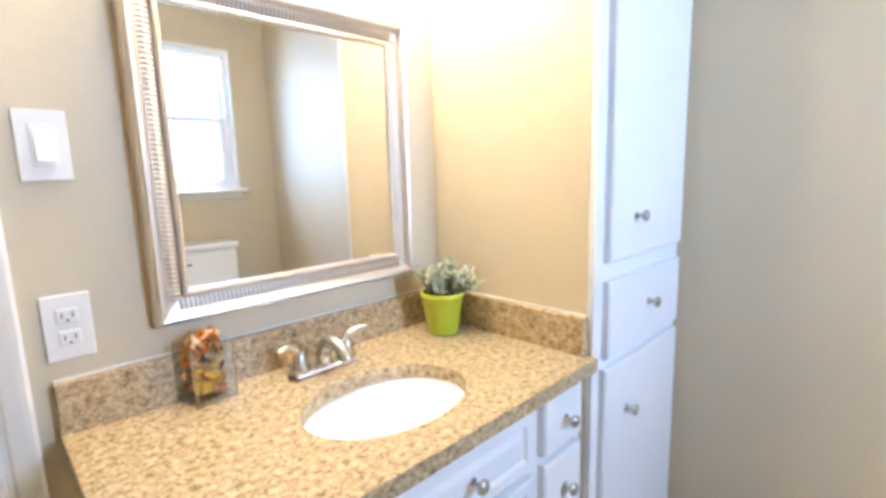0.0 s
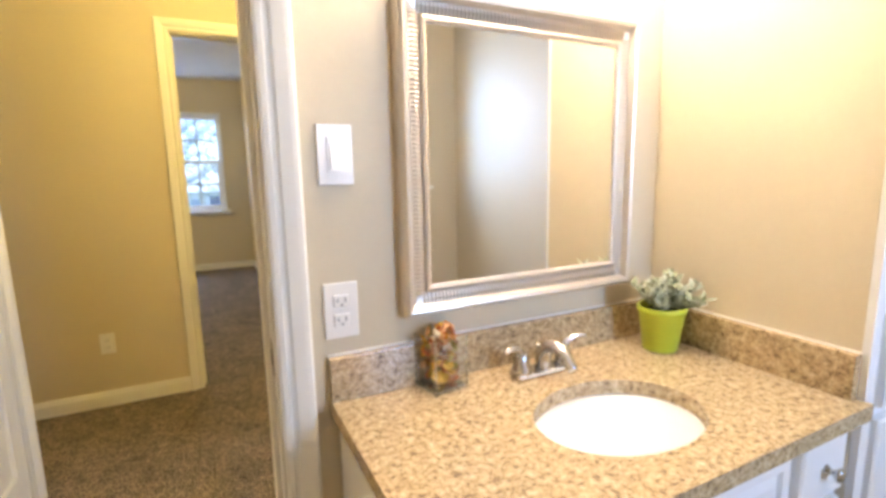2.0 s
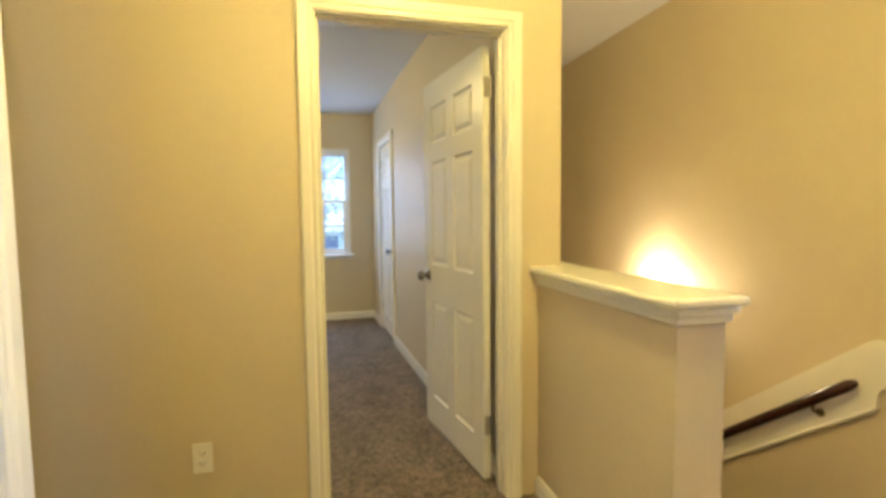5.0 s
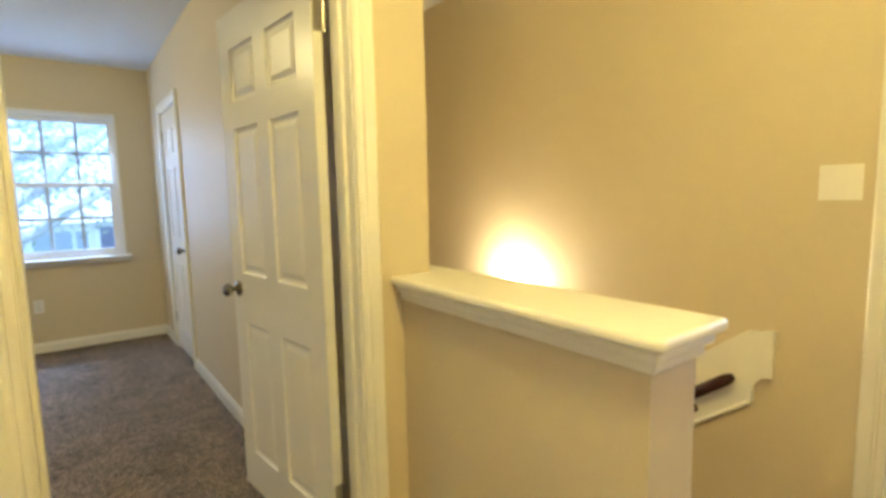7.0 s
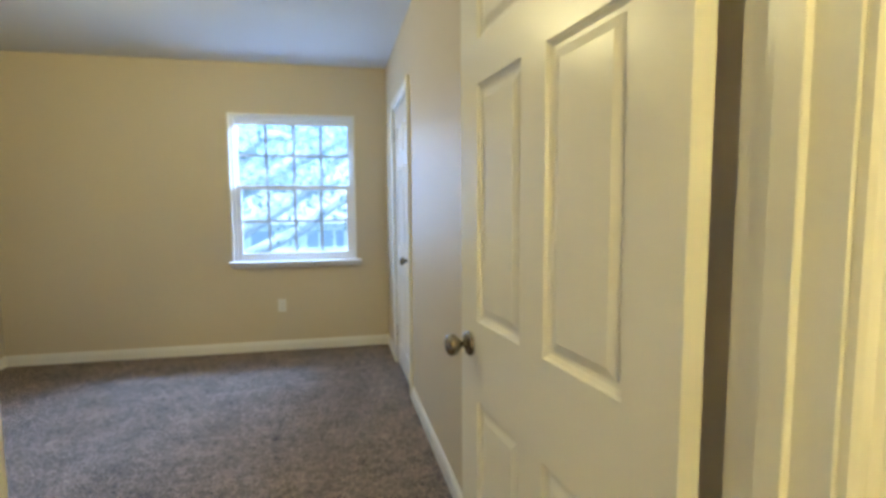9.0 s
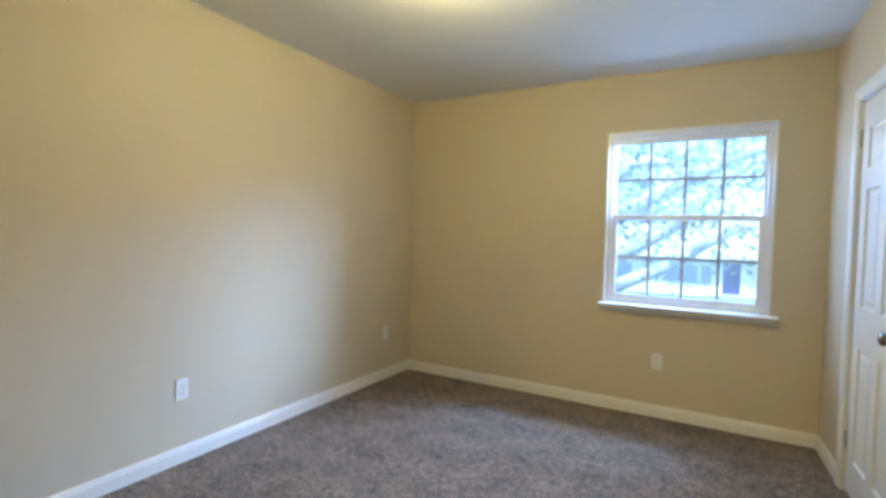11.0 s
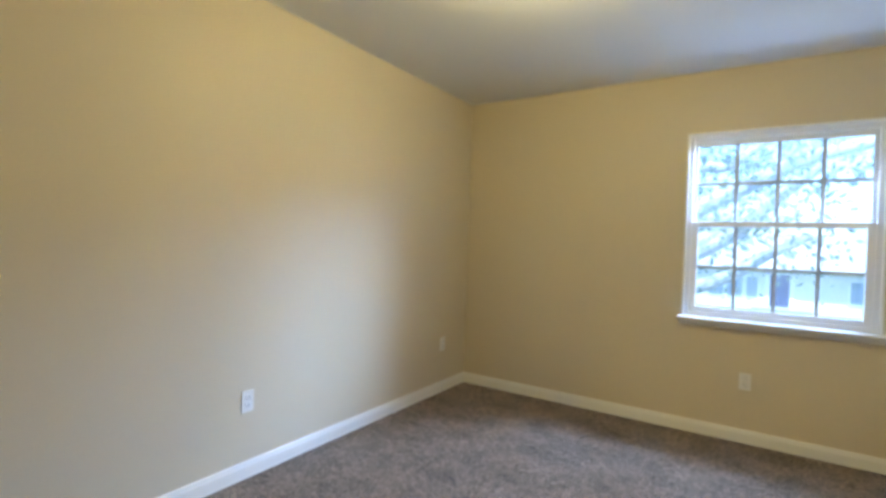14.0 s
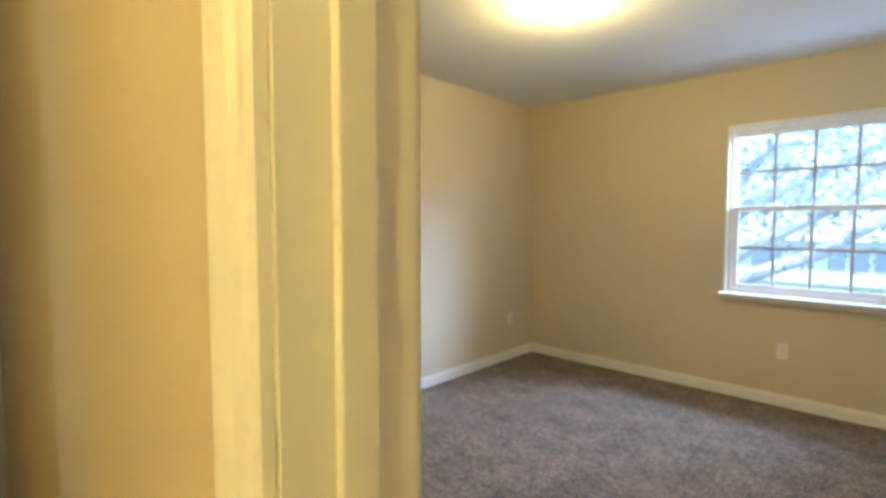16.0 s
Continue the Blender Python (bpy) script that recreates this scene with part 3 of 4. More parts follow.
board = thing("handrail", "dark mahogany handrail on a white shaped backing board", "handrail")
outline = [(-0.636, 0.768), (-0.636, 0.588), (-0.605, 0.583), (-0.585, 0.562), (-0.572, 0.535), (-0.572, 0.481), (1.85, -1.432), (1.85, -1.171), (-0.535, 0.745), (-0.560, 0.756), (-0.590, 0.756), (-0.612, 0.764)]
bm = bmesh.new()
a = [bm.verts.new((SX1 - 0.022, y, z)) for y, z in outline]
b = [bm.verts.new((SX1 - 0.0002, y, z)) for y, z in outline]
for k in range(len(outline)):
    bm.faces.new((a[k], a[(k + 1) % len(a)], b[(k + 1) % len(a)], b[k]))
bm.faces.new(a)
bm.faces.new(b[::-1])
part("backing_board", bm, TRIM, board, "white painted shaped board")
part("board_edge", tube([(SX1 - 0.026, -0.565, 0.478), (SX1 - 0.026, 1.85, -1.430)], 0.008, 8), TRIM, board)
rail = part("rail", tube([(2.015, -0.525, 0.577), (2.01, -0.505, 0.562), (2.01, -0.48, 0.542), (2.01, 1.75, -1.220)], [0.011, 0.019, 0.021, 0.021], 16, flat=1.15), MAHOGANY, board, "dark mahogany rail", True)
for y in (-0.36, 0.55, 1.45):
    z = 0.542 - (y + 0.48) * 0.79
    br = part("bracket", tube(arc([(2.01, y, z - 0.024), (2.015, y, z - 0.05), (2.04, y, z - 0.062), (2.057, y, z - 0.064)], 4), 0.006, 8), BRONZE, board, "small brass rail bracket", True)
    plate = part("bracket_plate", lathe([(0.0, 0), (0.02, 0), (0.018, 0.005), (0.0, 0.006)], 16), BRONZE, br)
    plate.matrix_local = TO((2.057, y, z - 0.064)) @ Matrix.Rotation(radians(-90), 4, "Y")

sconce = thing("wall_sconce", "lit half-bowl wall sconce on the stairwell wall", "wall lamp", TO((2.0, 0.70, 0.71)))
part("bowl", lathe([(0.0, -0.06), (0.03, -0.055), (0.065, -0.03), (0.078, 0.02), (0.075, 0.02), (0.062, -0.026), (0.0, -0.05)], 28), PORCELAIN, sconce, "frosted white bowl", True)
part("backplate", boxes((0.06, 0.0799, -0.045, 0.045, -0.08, 0.05), bevel=0.006), NICKEL, sconce)


def flush_light(name, label, x, y, z, r=0.165):
    d = thing(name, label, "ceiling lamp", TO((x, y, z)))
    part("canopy", lathe([(0.0, 0.0), (r * 0.82, 0.0), (r * 0.84, -0.012), (r * 0.8, -0.024), (0.0, -0.024)], 32), NICKEL, d, "brushed nickel canopy", True)
    dome = part("glass_dome", lathe([(r, -0.022), (r * 0.97, -0.040), (r * 0.85, -0.066), (r * 0.62, -0.090), (r * 0.32, -0.104), (0.0, -0.108)], 36), DIFFUSER, d, "frosted lit glass dome", True)
    dome.visible_shadow = False
    part("finial", lathe([(0.0, -0.132), (0.006, -0.130), (0.008, -0.124), (0.005, -0.117), (0.012, -0.110), (0.0, -0.106)], 14), NICKEL, d, "small nickel finial", True)
    return d


flush_light("ceiling_light", "lit frosted dome light on the bedroom ceiling", -1.05, 2.12, H_BED, 0.148)
# Unseen fixture, added to carry the assumed hall bulb.
flush_light("ceiling_light", "unseen lit frosted dome light assumed on the hall ceiling", 0.40, -1.25, H_HALL, 0.15)


# ---- outlets and switches ----
def outlet(m, label, w=0.07, h=0.114, blank=False):
    o = thing("power_outlet", label, "outlet", m, "wall outlets")
    part("cover_plate", boxes((-w / 2, w / 2, -0.006, -0.0005, -h / 2, h / 2), bevel=0.002), PLASTIC, o)
    if blank:
        return o
    for dz in (-0.0195, 0.0195):
        s = part("socket", boxes((-0.0165, 0.0165, -0.0085, -0.004, dz - 0.0135, dz + 0.0135), bevel=0.003), PLASTIC, o)
        part("slot", boxes((-0.0085, -0.0065, -0.0092, -0.0083, dz - 0.002, dz + 0.006)), SLOT, s)
        part("slot", boxes((0.0065, 0.0085, -0.0092, -0.0083, dz - 0.003, dz + 0.007)), SLOT, s)
        part("slot", boxes((-0.002, 0.002, -0.0092, -0.0083, dz - 0.0095, dz - 0.0055)), SLOT, s)
    screw = part("screw", lathe([(0, 0), (0.003, 0), (0.0025, 0.0015), (0, 0.0018)], 8), PLASTIC, o)
    screw.matrix_local = TO((0, -0.006, 0)) @ Matrix.Rotation(radians(90), 4, "X")
    return o


outlet(TO((-0.499, 0, 0.36)), "white duplex outlet low on the tan hall wall")
outlet(TO((-0.335, NY, 0.408)), "white duplex outlet below the bedroom window")
outlet(TO((WX, 3.69, 0.405)) @ ROT(90), "white duplex outlet near the bedroom corner")
outlet(TO((WX, 1.833, 0.405)) @ ROT(90), "white duplex outlet on the long bedroom wall")
outlet(TO((WX, 0.63, 0.41)) @ ROT(90), "white duplex outlet beside the bedroom entry", 0.08, 0.12)
outlet(TO((0.273, -2.18, 0.993)), "white duplex outlet above the vanity backsplash", 0.069, 0.114)
switch = thing("light_switch", "white rocker light switch on the bathroom wall", "switch", TO((0.2765, -2.18, 1.2985)), "wall switches")
part("cover_plate", boxes((-0.0345, 0.0345, -0.006, -0.0005, -0.057, 0.057), bevel=0.002), PLASTIC, switch)
part("insert", boxes((-0.0168, 0.0168, -0.0075, -0.005, -0.0335, 0.0335), bevel=0.001), PLASTIC, switch)
bm = boxes((-0.0115, 0.0115, -0.009, -0.007, -0.026, 0.026))
for v in bm.verts:
    if v.co.y < -0.008 and v.co.z < 0:
        v.co.y -= 0.006
part("rocker", bm, PLASTIC, switch)
blank = thing("blank_wall_plate", "blank white two-gang plate on the stairwell wall", "wall plate", TO((SX1, -0.795, 1.300)) @ ROT(-90))
part("cover_plate", boxes((-0.058, 0.058, -0.006, -0.0005, -0.058, 0.058), bevel=0.002), PLASTIC, blank)

# ---- bathroom ----


def shaker(parent, name, x0, x1, z0, z1, y, raised=True):
    """A cabinet front: frame, bevelled raised field."""
    rings = [(0.0, 0.0), (0.0, 0.018), (0.004, 0.021), (0.026, 0.021), (0.030, 0.014), (0.034, 0.014), (0.048, 0.020), (0.05, 0.020)]
    if not raised or min(x1 - x0, z1 - z0) < 0.11:
        rings = [(0.0, 0.0), (0.0, 0.016), (0.005, 0.021), (0.012, 0.021)]
    bm = bmesh.new()
    loops = [[bm.verts.new(p) for p in ((x0 + u, y - v, z0 + u), (x1 - u, y - v, z0 + u), (x1 - u, y - v, z1 - u), (x0 + u, y - v, z1 - u))] for u, v in rings]
    for a, b in zip(loops, loops[1:]):
        for k in range(4):
            bm.faces.new((a[k], a[(k + 1) % 4], b[(k + 1) % 4], b[k]))
    bm.faces.new(loops[-1])
    return part(name, bm, CABINET, parent)


def cabinet_knob(parent, x, z, y):
    k = part("cabinet_knob", lathe([(0, 0), (0.009, 0), (0.0085, 0.003), (0.005, 0.007), (0.005, 0.013), (0.010, 0.017), (0.0145, 0.022), (0.0145, 0.026), (0.010, 0.030), (0, 0.031)], 18), NICKEL, parent, "polished nickel knob", True)
    k.matrix_local = TO((x, y, z)) @ Matrix.Rotation(radians(90), 4, "X")


vanity = thing("vanity_cabinet", "white painted vanity cabinet with nickel knobs", "cabinet")
part("body", boxes((V0 + 0.015, V1, -2.66, -2.185, 0.10, CT - 0.034), (V0 + 0.03, V1, -2.60, -2.185, 0.0, 0.0998)), CABINET, vanity)
fy = -2.66
for fx0, fx1, fz0, fz1, kx, kz in ((0.275, 0.60, 0.13, 0.605, 0.56, 0.55), (0.62, 0.945, 0.13, 0.605, 0.66, 0.55)):
    d = shaker(vanity, "cabinet_door", fx0, fx1, fz0, fz1, fy)
    cabinet_knob(d, kx, kz, fy - 0.021)
d = shaker(vanity, "drawer_front", 0.275, 0.945, 0.625, 0.755, fy)
cabinet_knob(d, 0.755, 0.69, fy - 0.02)
for fz0, fz1 in ((0.625, 0.755), (0.445, 0.605), (0.29, 0.425), (0.13, 0.27)):
    d = shaker(vanity, "drawer_front", 0.985, 1.135, fz0, fz1, fy, False)
    cabinet_knob(d, 1.062, (fz0 + fz1) / 2, fy - 0.021)

tower = thing("linen_tower", "tall white painted linen cabinet beside the vanity", "cabinet")
part("body", boxes((V1 + 0.0355, BX1 - 0.002, -2.676, -2.185, 0.0, 2.438), (V1 + 0.002, V1 + 0.036, -2.690, -2.6755, 0.0, 2.438)), CABINET, tower)
for fx0, fx1, fz0, fz1, kx, kz, nm in ((1.230, 1.67, 1.015, 2.36, 1.355, 1.119, "cabinet_door"), (1.230, 1.67, 0.775, 0.970, 1.45, 0.880, "drawer_front"), (1.218, 1.67, 0.10, 0.752, 1.335, 0.617, "cabinet_door")):
    d = shaker(tower, nm, fx0, fx1, fz0, fz1, -2.676, False)
    cabinet_knob(d, kx, kz, -2.697)

# counter with the oval cut out for the sink
SX, SY, SA, SB = 0.714, -2.497, 0.175, 0.131
counter = thing("granite_countertop", "speckled tan granite countertop with backsplash on the vanity", "countertop")
bm = bmesh.new()
N = 64
top_in, top_out, low_in, low_out = [], [], [], []
for k in range(N):
    a = 6.28318 * k / N
    c, s = math.cos(a), math.sin(a)
    t = min(((V1 - SX) if c > 0 else (SX - V0)) / max(abs(c), 1e-6), ((-2.184 - SY) if s > 0 else (SY - VF)) / max(abs(s), 1e-6))
    ox, oy = SX + t * c, SY + t * s
    top_in.append(bm.verts.new((SX + SA * c, SY + SB * s, CT)))
    low_in.append(bm.verts.new((SX + SA * c, SY + SB * s, CT - 0.033)))
    top_out.append(bm.verts.new((ox, oy, CT)))
    low_out.append(bm.verts.new((ox, oy, CT - 0.033)))
for k in range(N):
    j = (k + 1) % N
    bm.faces.new((top_in[k], top_in[j], top_out[j], top_out[k]))
    bm.faces.new((low_in[j], low_in[k], low_out[k], low_out[j]))
    bm.faces.new((top_out[k], top_out[j], low_out[j], low_out[k]))
    bm.faces.new((top_in[j], top_in[k], low_in[k], low_in[j]))
for cx, cy in ((V0, -2.184), (V1, -2.184), (V0, VF), (V1, VF)):
    near = sorted(range(N), key=lambda k: (top_out[k].co.x - cx) ** 2 + (top_out[k].co.y - cy) ** 2)[0]
    for ring in (top_out, low_out):
        ring[near].co.x, ring[near].co.y = cx, cy
part("slab", bm, GRANITE, counter)
part("backsplash", boxes((V0, V1, -2.203, -2.1805, CT, 0.900), bevel=0.0015), GRANITE, counter)
part("side_splash", boxes((V1 - 0.021, V1 + 0.0005, -2.678, -2.204, CT, 0.900), bevel=0.0015), GRANITE, counter)
part("caulk_line", boxes((V0, V1, -2.186, -2.1803, 0.900, 0.903), (V1 - 0.005, V1 + 0.0007, -2.678, -2.186, 0.900, 0.903)), TRIM, counter)

sink = thing("undermount_sink", "white porcelain oval undermount sink", "sink")
part("bowl", lathe([(1.04, -0.033), (1.0, -0.034), (0.985, -0.06), (0.93, -0.095), (0.80, -0.125), (0.55, -0.143), (0.2, -0.15), (0.12, -0.151)], 48, (SX, SY, CT), SA + 0.004, SB + 0.004), PORCELAIN, sink, "", True)
part("drain", lathe([(0.0, -0.149), (0.019, -0.149), (0.022, -0.147), (0.023, -0.1495), (0.0, -0.153)], 20, (SX, SY, CT)), NICKEL, sink, "nickel drain", True)

faucet = thing("faucet", "brushed nickel two-handle faucet behind the sink", "faucet", TO((0.700, -2.283, CT)))
bm = boxes((-0.078, 0.078, -0.024, 0.024, 0.0, 0.014), bevel=0.006)
part("base", bm, NICKEL, faucet)
part("spout", tube(arc([(0, 0.0, 0.012), (0, -0.004, 0.045), (0, -0.03, 0.072), (0, -0.065, 0.070), (0, -0.10, 0.042)], 6), [0.019 - 0.0003 * k for k in range(25)], 16), NICKEL, faucet, "", True)
part("lift_rod", tube([(0, 0.018, 0.012), (0, 0.018, 0.055), (0, 0.018, 0.057), (0, 0.018, 0.066)], [0.003, 0.003, 0.006, 0.004], 10), NICKEL, faucet, "", True)
for s in (-1, 1):
    hnd = part("handle_post", lathe([(0.0, 0.01), (0.023, 0.01), (0.022, 0.02), (0.015, 0.042), (0.013, 0.058), (0.0, 0.062)], 20, (0.058 * s, 0, 0)), NICKEL, faucet, "", True)
    part("lever", tube(arc([(0.058 * s, 0.0, 0.05), (0.066 * s, -0.004, 0.066), (0.088 * s, -0.010, 0.076), (0.112 * s, -0.016, 0.074)], 5), [0.010, 0.0098, 0.0094, 0.009, 0.0086, 0.0082, 0.0078, 0.0074, 0.007, 0.0067, 0.0064, 0.006, 0.0058, 0.0055, 0.0052, 0.004], 12), NICKEL, hnd, "", True)

# framed mirror
mirror = thing("framed_mirror", "mirror in a ribbed champagne-silver frame over the vanity", "mirror", TO((0.0, -2.18, 0.0)))
MX0, MX1, MZ0, MZ1 = 0.459, 0.978, 1.022, 1.557
part("frame", swept_ring([(-0.004, 0.012), (-0.004, 0.026), (0.003, 0.030), (0.008, 0.028), (0.009, 0.022), (0.014, 0.020), (0.034, 0.024), (0.040, 0.033), (0.043, 0.038), (0.051, 0.040), (0.057, 0.034), (0.060, 0.024), (0.060, 0.0)], MX0, MX1, MZ0, MZ1), SILVER, mirror)
part("glass", boxes((MX0 - 0.006, MX1 + 0.006, -0.022, -0.012, MZ0 - 0.006, MZ1 + 0.006)), MIRROR, mirror)
rib_spans = (("x", MX0 - 0.016, MX1 + 0.016, MZ0 - 0.036, MZ0 - 0.012), ("x", MX0 - 0.016, MX1 + 0.016, MZ1 + 0.012, MZ1 + 0.036), ("z", MZ0 - 0.016, MZ1 + 0.016, MX0 - 0.036, MX0 - 0.012), ("z", MZ0 - 0.016, MZ1 + 0.016, MX1 + 0.012, MX1 + 0.036))
for axis, lo, hi, w0, w1 in rib_spans:
    n = int((hi - lo) / 0.0088)
    half = (w1 - w0) / 2
    first = None
    for k in range(n):
        c = lo + (k + 0.5) * (hi - lo) / n
        if first is None:
            ends = [(0, 0.0025, -half), (0, -0.0025, 0), (0, 0.0025, half)]
            if axis == "z":
                ends = [(p[2], p[1], 0) for p in ends]
            first = part("rib", tube(ends, 0.0031, 6), SILVER, mirror)
            rib = first
        else:
            rib = new("rib", first.data)
            rib.parent = mirror
        rib.matrix_local = TO((c, -0.025, (w0 + w1) / 2) if axis == "x" else ((w0 + w1) / 2, -0.025, c))
for axis, lo, hi, at in (("x", MX0, MX1, MZ0 + 0.002), ("x", MX0, MX1, MZ1 - 0.002), ("z", MZ0, MZ1, MX0 + 0.002), ("z", MZ0, MZ1, MX1 - 0.002)):
    bm = bmesh.new()
    n = int((hi - lo) / 0.014)
    for k in range(n):
        c = lo + (k + 0.5) * (hi - lo) / n
        p = (c, -0.027, at) if axis == "x" else (at, -0.027, c)
        bmesh.ops.create_icosphere(bm, subdivisions=1, radius=0.0030, matrix=TO(p))
    tagged(part("beading", bm, SILVER, mirror, "small silver beads"), kind="stuff")

# lime pot with an artificial plant
plant = thing("potted_plant", "small sage-leaved plant in a lime green pot", "plant", TO((1.055, -2.305, CT)) @ Matrix.Scale(1.16, 4))
pot = part("pot", lathe([(0.0, 0.0), (0.034, 0.0), (0.036, 0.003), (0.047, 0.084), (0.050, 0.085), (0.051, 0.096), (0.048, 0.098), (0.045, 0.096), (0.044, 0.083), (0.0, 0.080)], 32), LIME, plant, "lime green tapered pot", True)
part("moss", lathe([(0.0445, 0.080), (0.03, 0.088), (0.0, 0.091)], 16), SOIL, plant)
rng = random.Random(4)


def leaf_blade(bm, p, d, length, width):
    side = d.cross(Vector((0, 0, 1)))
    side = side.normalized() if side.length > 0.1 else Vector((1, 0, 0))
    up = side.cross(d)
    q = [p, p + d * length * 0.45 + side * width - up * 0.001, p + d * length, p + d * length * 0.45 - side * width - up * 0.001, p + d * length * 0.45 + up * width * 0.35]
    v = [bm.verts.new(x) for x in q]
    for tri in ((0, 1, 4), (1, 2, 4), (2, 3, 4), (3, 0, 4)):
        bm.faces.new([v[i] for i in tri])


for k in range(34):
    a, tilt = rng.uniform(0, 6.283), rng.uniform(0.05, 1.15)
    reach = rng.uniform(0.05, 0.088)
    d0 = Vector((math.cos(a) * math.sin(tilt), math.sin(a) * math.sin(tilt), math.cos(tilt)))
    start = Vector((math.cos(a) * 0.018 * tilt, math.sin(a) * 0.018 * tilt, 0.085))
    pts = [start + d0 * reach * f + Vector((0, 0, -0.012 * tilt * f * f)) for f in (0, 0.35, 0.7, 1)]
    sprig = part("sprig", tube(pts, [0.0015, 0.0012, 0.001, 0.0006], 5), STEM, plant)
    bm = bmesh.new()
    for i in range(15):
        f = 0.2 + 0.8 * i / 14
        p = start + d0 * reach * f + Vector((0, 0, -0.012 * tilt * f * f))
        aa = i * 2.4 + k
        out = (d0 * 0.7 + Vector((math.cos(aa), math.sin(aa), rng.uniform(-0.2, 0.5))) * 0.8).normalized()
        leaf_blade(bm, p, out, rng.uniform(0.018, 0.028), rng.uniform(0.0055, 0.0085))
    part("leaves", bm, LEAF, sprig)

# square glass vase with potpourri
vase = thing("glass_vase", "square clear glass vase standing on the granite", "vase", TO((0.466, -2.238, CT + 0.0005)) @ ROT(8))
bm = bmesh.new()
box(bm, -0.041, 0.041, -0.041, 0.041, 0.0, 0.118)
inner = box(bm, -0.0375, 0.0375, -0.0375, 0.0375, 0.012, 0.118)
bm.faces.ensure_lookup_table()
tops = [f for f in bm.faces if all(abs(v.co.z - 0.118) < 1e-6 for v in f.verts)]
bmesh.ops.delete(bm, geom=tops, context="FACES_ONLY")
bm.verts.ensure_lookup_table()
o4, i4 = bm.verts[4:8], bm.verts[12:16]
for k in range(4):
    bm.faces.new((o4[k], o4[(k + 1) % 4], i4[(k + 1) % 4], i4[k]))
part("glass_wall", bm, GLASS, vase).visible_shadow = False
part("glass_base", boxes((-0.0372, 0.0372, -0.0372, 0.0372, 0.001, 0.0118), bevel=0.002), GLASS_EDGE, vase)
# Bars added at the corners imitate the glints along the vase's edges.
for cx, cy in ((-1, -1), (1, -1), (1, 1), (-1, 1)):
    part("edge_glint_bar", tube([(0.0392 * cx, 0.0392 * cy, 0.002), (0.0392 * cx, 0.0392 * cy, 0.1175)], 0.0024, 8), GLASS_EDGE, vase)
pot_pourri = thing("potpourri", "dried orange, gold and cream petals heaped in the vase", "potpourri", TO((0.466, -2.238, CT + 0.0135)) @ ROT(8))
for k in range(120):
    layer = k / 120
    r = 0.0275
    p = Vector((rng.uniform(-r, r), rng.uniform(-r, r), 0.006 + 0.112 * layer))
    if layer > 0.86:
        p.x, p.y = p.x * 0.85, p.y * 0.85
    size = rng.uniform(0.011, 0.019)
    bm = bmesh.new()
    ring = []
    for i in range(7):
        ang = 6.283 * i / 7
        rr = size * rng.uniform(0.7, 1.1)
        ring.append(bm.verts.new((rr * math.cos(ang), rr * math.sin(ang) * 0.75, rng.uniform(0.0, 0.006))))
    mid_v, low_v = bm.verts.new((0, 0, -0.003)), bm.verts.new((0, 0, -0.006))
    for i in range(7):
        bm.faces.new((ring[i], ring[(i + 1) % 7], mid_v))
        bm.faces.new((ring[(i + 1) % 7], ring[i], low_v))
    pet = part("petal", bm, PETALS[rng.randrange(6)], pot_pourri)
    pet.matrix_local = TO(p) @ Euler((rng.uniform(-1.2, 1.2), rng.uniform(-1.2, 1.2), rng.uniform(0, 6.28))).to_matrix().to_4x4()

# unseen lamp bar over the mirror, its form assumed
bar = thing("assumed_vanity_light", "unseen nickel bar light with three lit glass shades, assumed above the mirror", "wall lamp", TO((0.72, -2.18, 1.96)))
part("backplate", boxes((-0.28, 0.28, -0.03, -0.0005, -0.05, 0.05), bevel=0.006), NICKEL, bar)
for bx in (-0.22, 0.0, 0.22):
    arm = part("arm", tube(arc([(bx, -0.03, 0.0), (bx, -0.09, 0.01), (bx, -0.14, 0.045)], 4), 0.008, 10), NICKEL, bar, "", True)
    sh = part("shade", lathe([(0.02, 0.08), (0.035, 0.06), (0.05, 0.02), (0.062, -0.04), (0.060, -0.04), (0.048, 0.02), (0.02, 0.075)], 24, (bx, -0.14, 0.0)), DIFFUSER, arm, "lit frosted glass shade", True)
    sh.visible_shadow = False

# toilet, seen in the mirror
toilet = thing("toilet", "white porcelain toilet below the bathroom window", "toilet", TO((1.14, -4.39, 0)))
part("tank", boxes((-0.185, 0.185, 0.01, 0.20, 0.40, 0.815), bevel=0.02), PORCELAIN, toilet)
part("tank_lid", boxes((-0.195, 0.195, 0.0, 0.215, 0.817, 0.852), bevel=0.01), PORCELAIN, toilet)
part("bowl", lathe([(0.0, 0.0), (0.55, 0.0), (0.52, 0.06), (0.50, 0.16), (0.72, 0.28), (0.98, 0.37), (1.0, 0.395), (0.86, 0.395), (0.7, 0.32), (0.0, 0.22)], 32, (0, 0.43, 0), 0.185, 0.235), PORCELAIN, toilet, "", True)
part("seat_lid", lathe([(0.0, 0.425), (0.9, 0.423), (1.0, 0.412), (1.0, 0.398), (0.0, 0.398)], 32, (0, 0.42, 0), 0.19, 0.235), PORCELAIN, toilet, "", True)
part("flush_lever", tube([(-0.15, 0.205, 0.75), (-0.15, 0.222, 0.75), (-0.09, 0.226, 0.745)], 0.006, 8), NICKEL, toilet, "chrome flush lever", True)

# ---- outdoors ----
tagged(finish("ground", boxes((-3000, 3000, -3000, 3000, -2.85, -2.80)), GRASS), "lawn and ground round the house reaching the horizon", "ground", kind="structure")
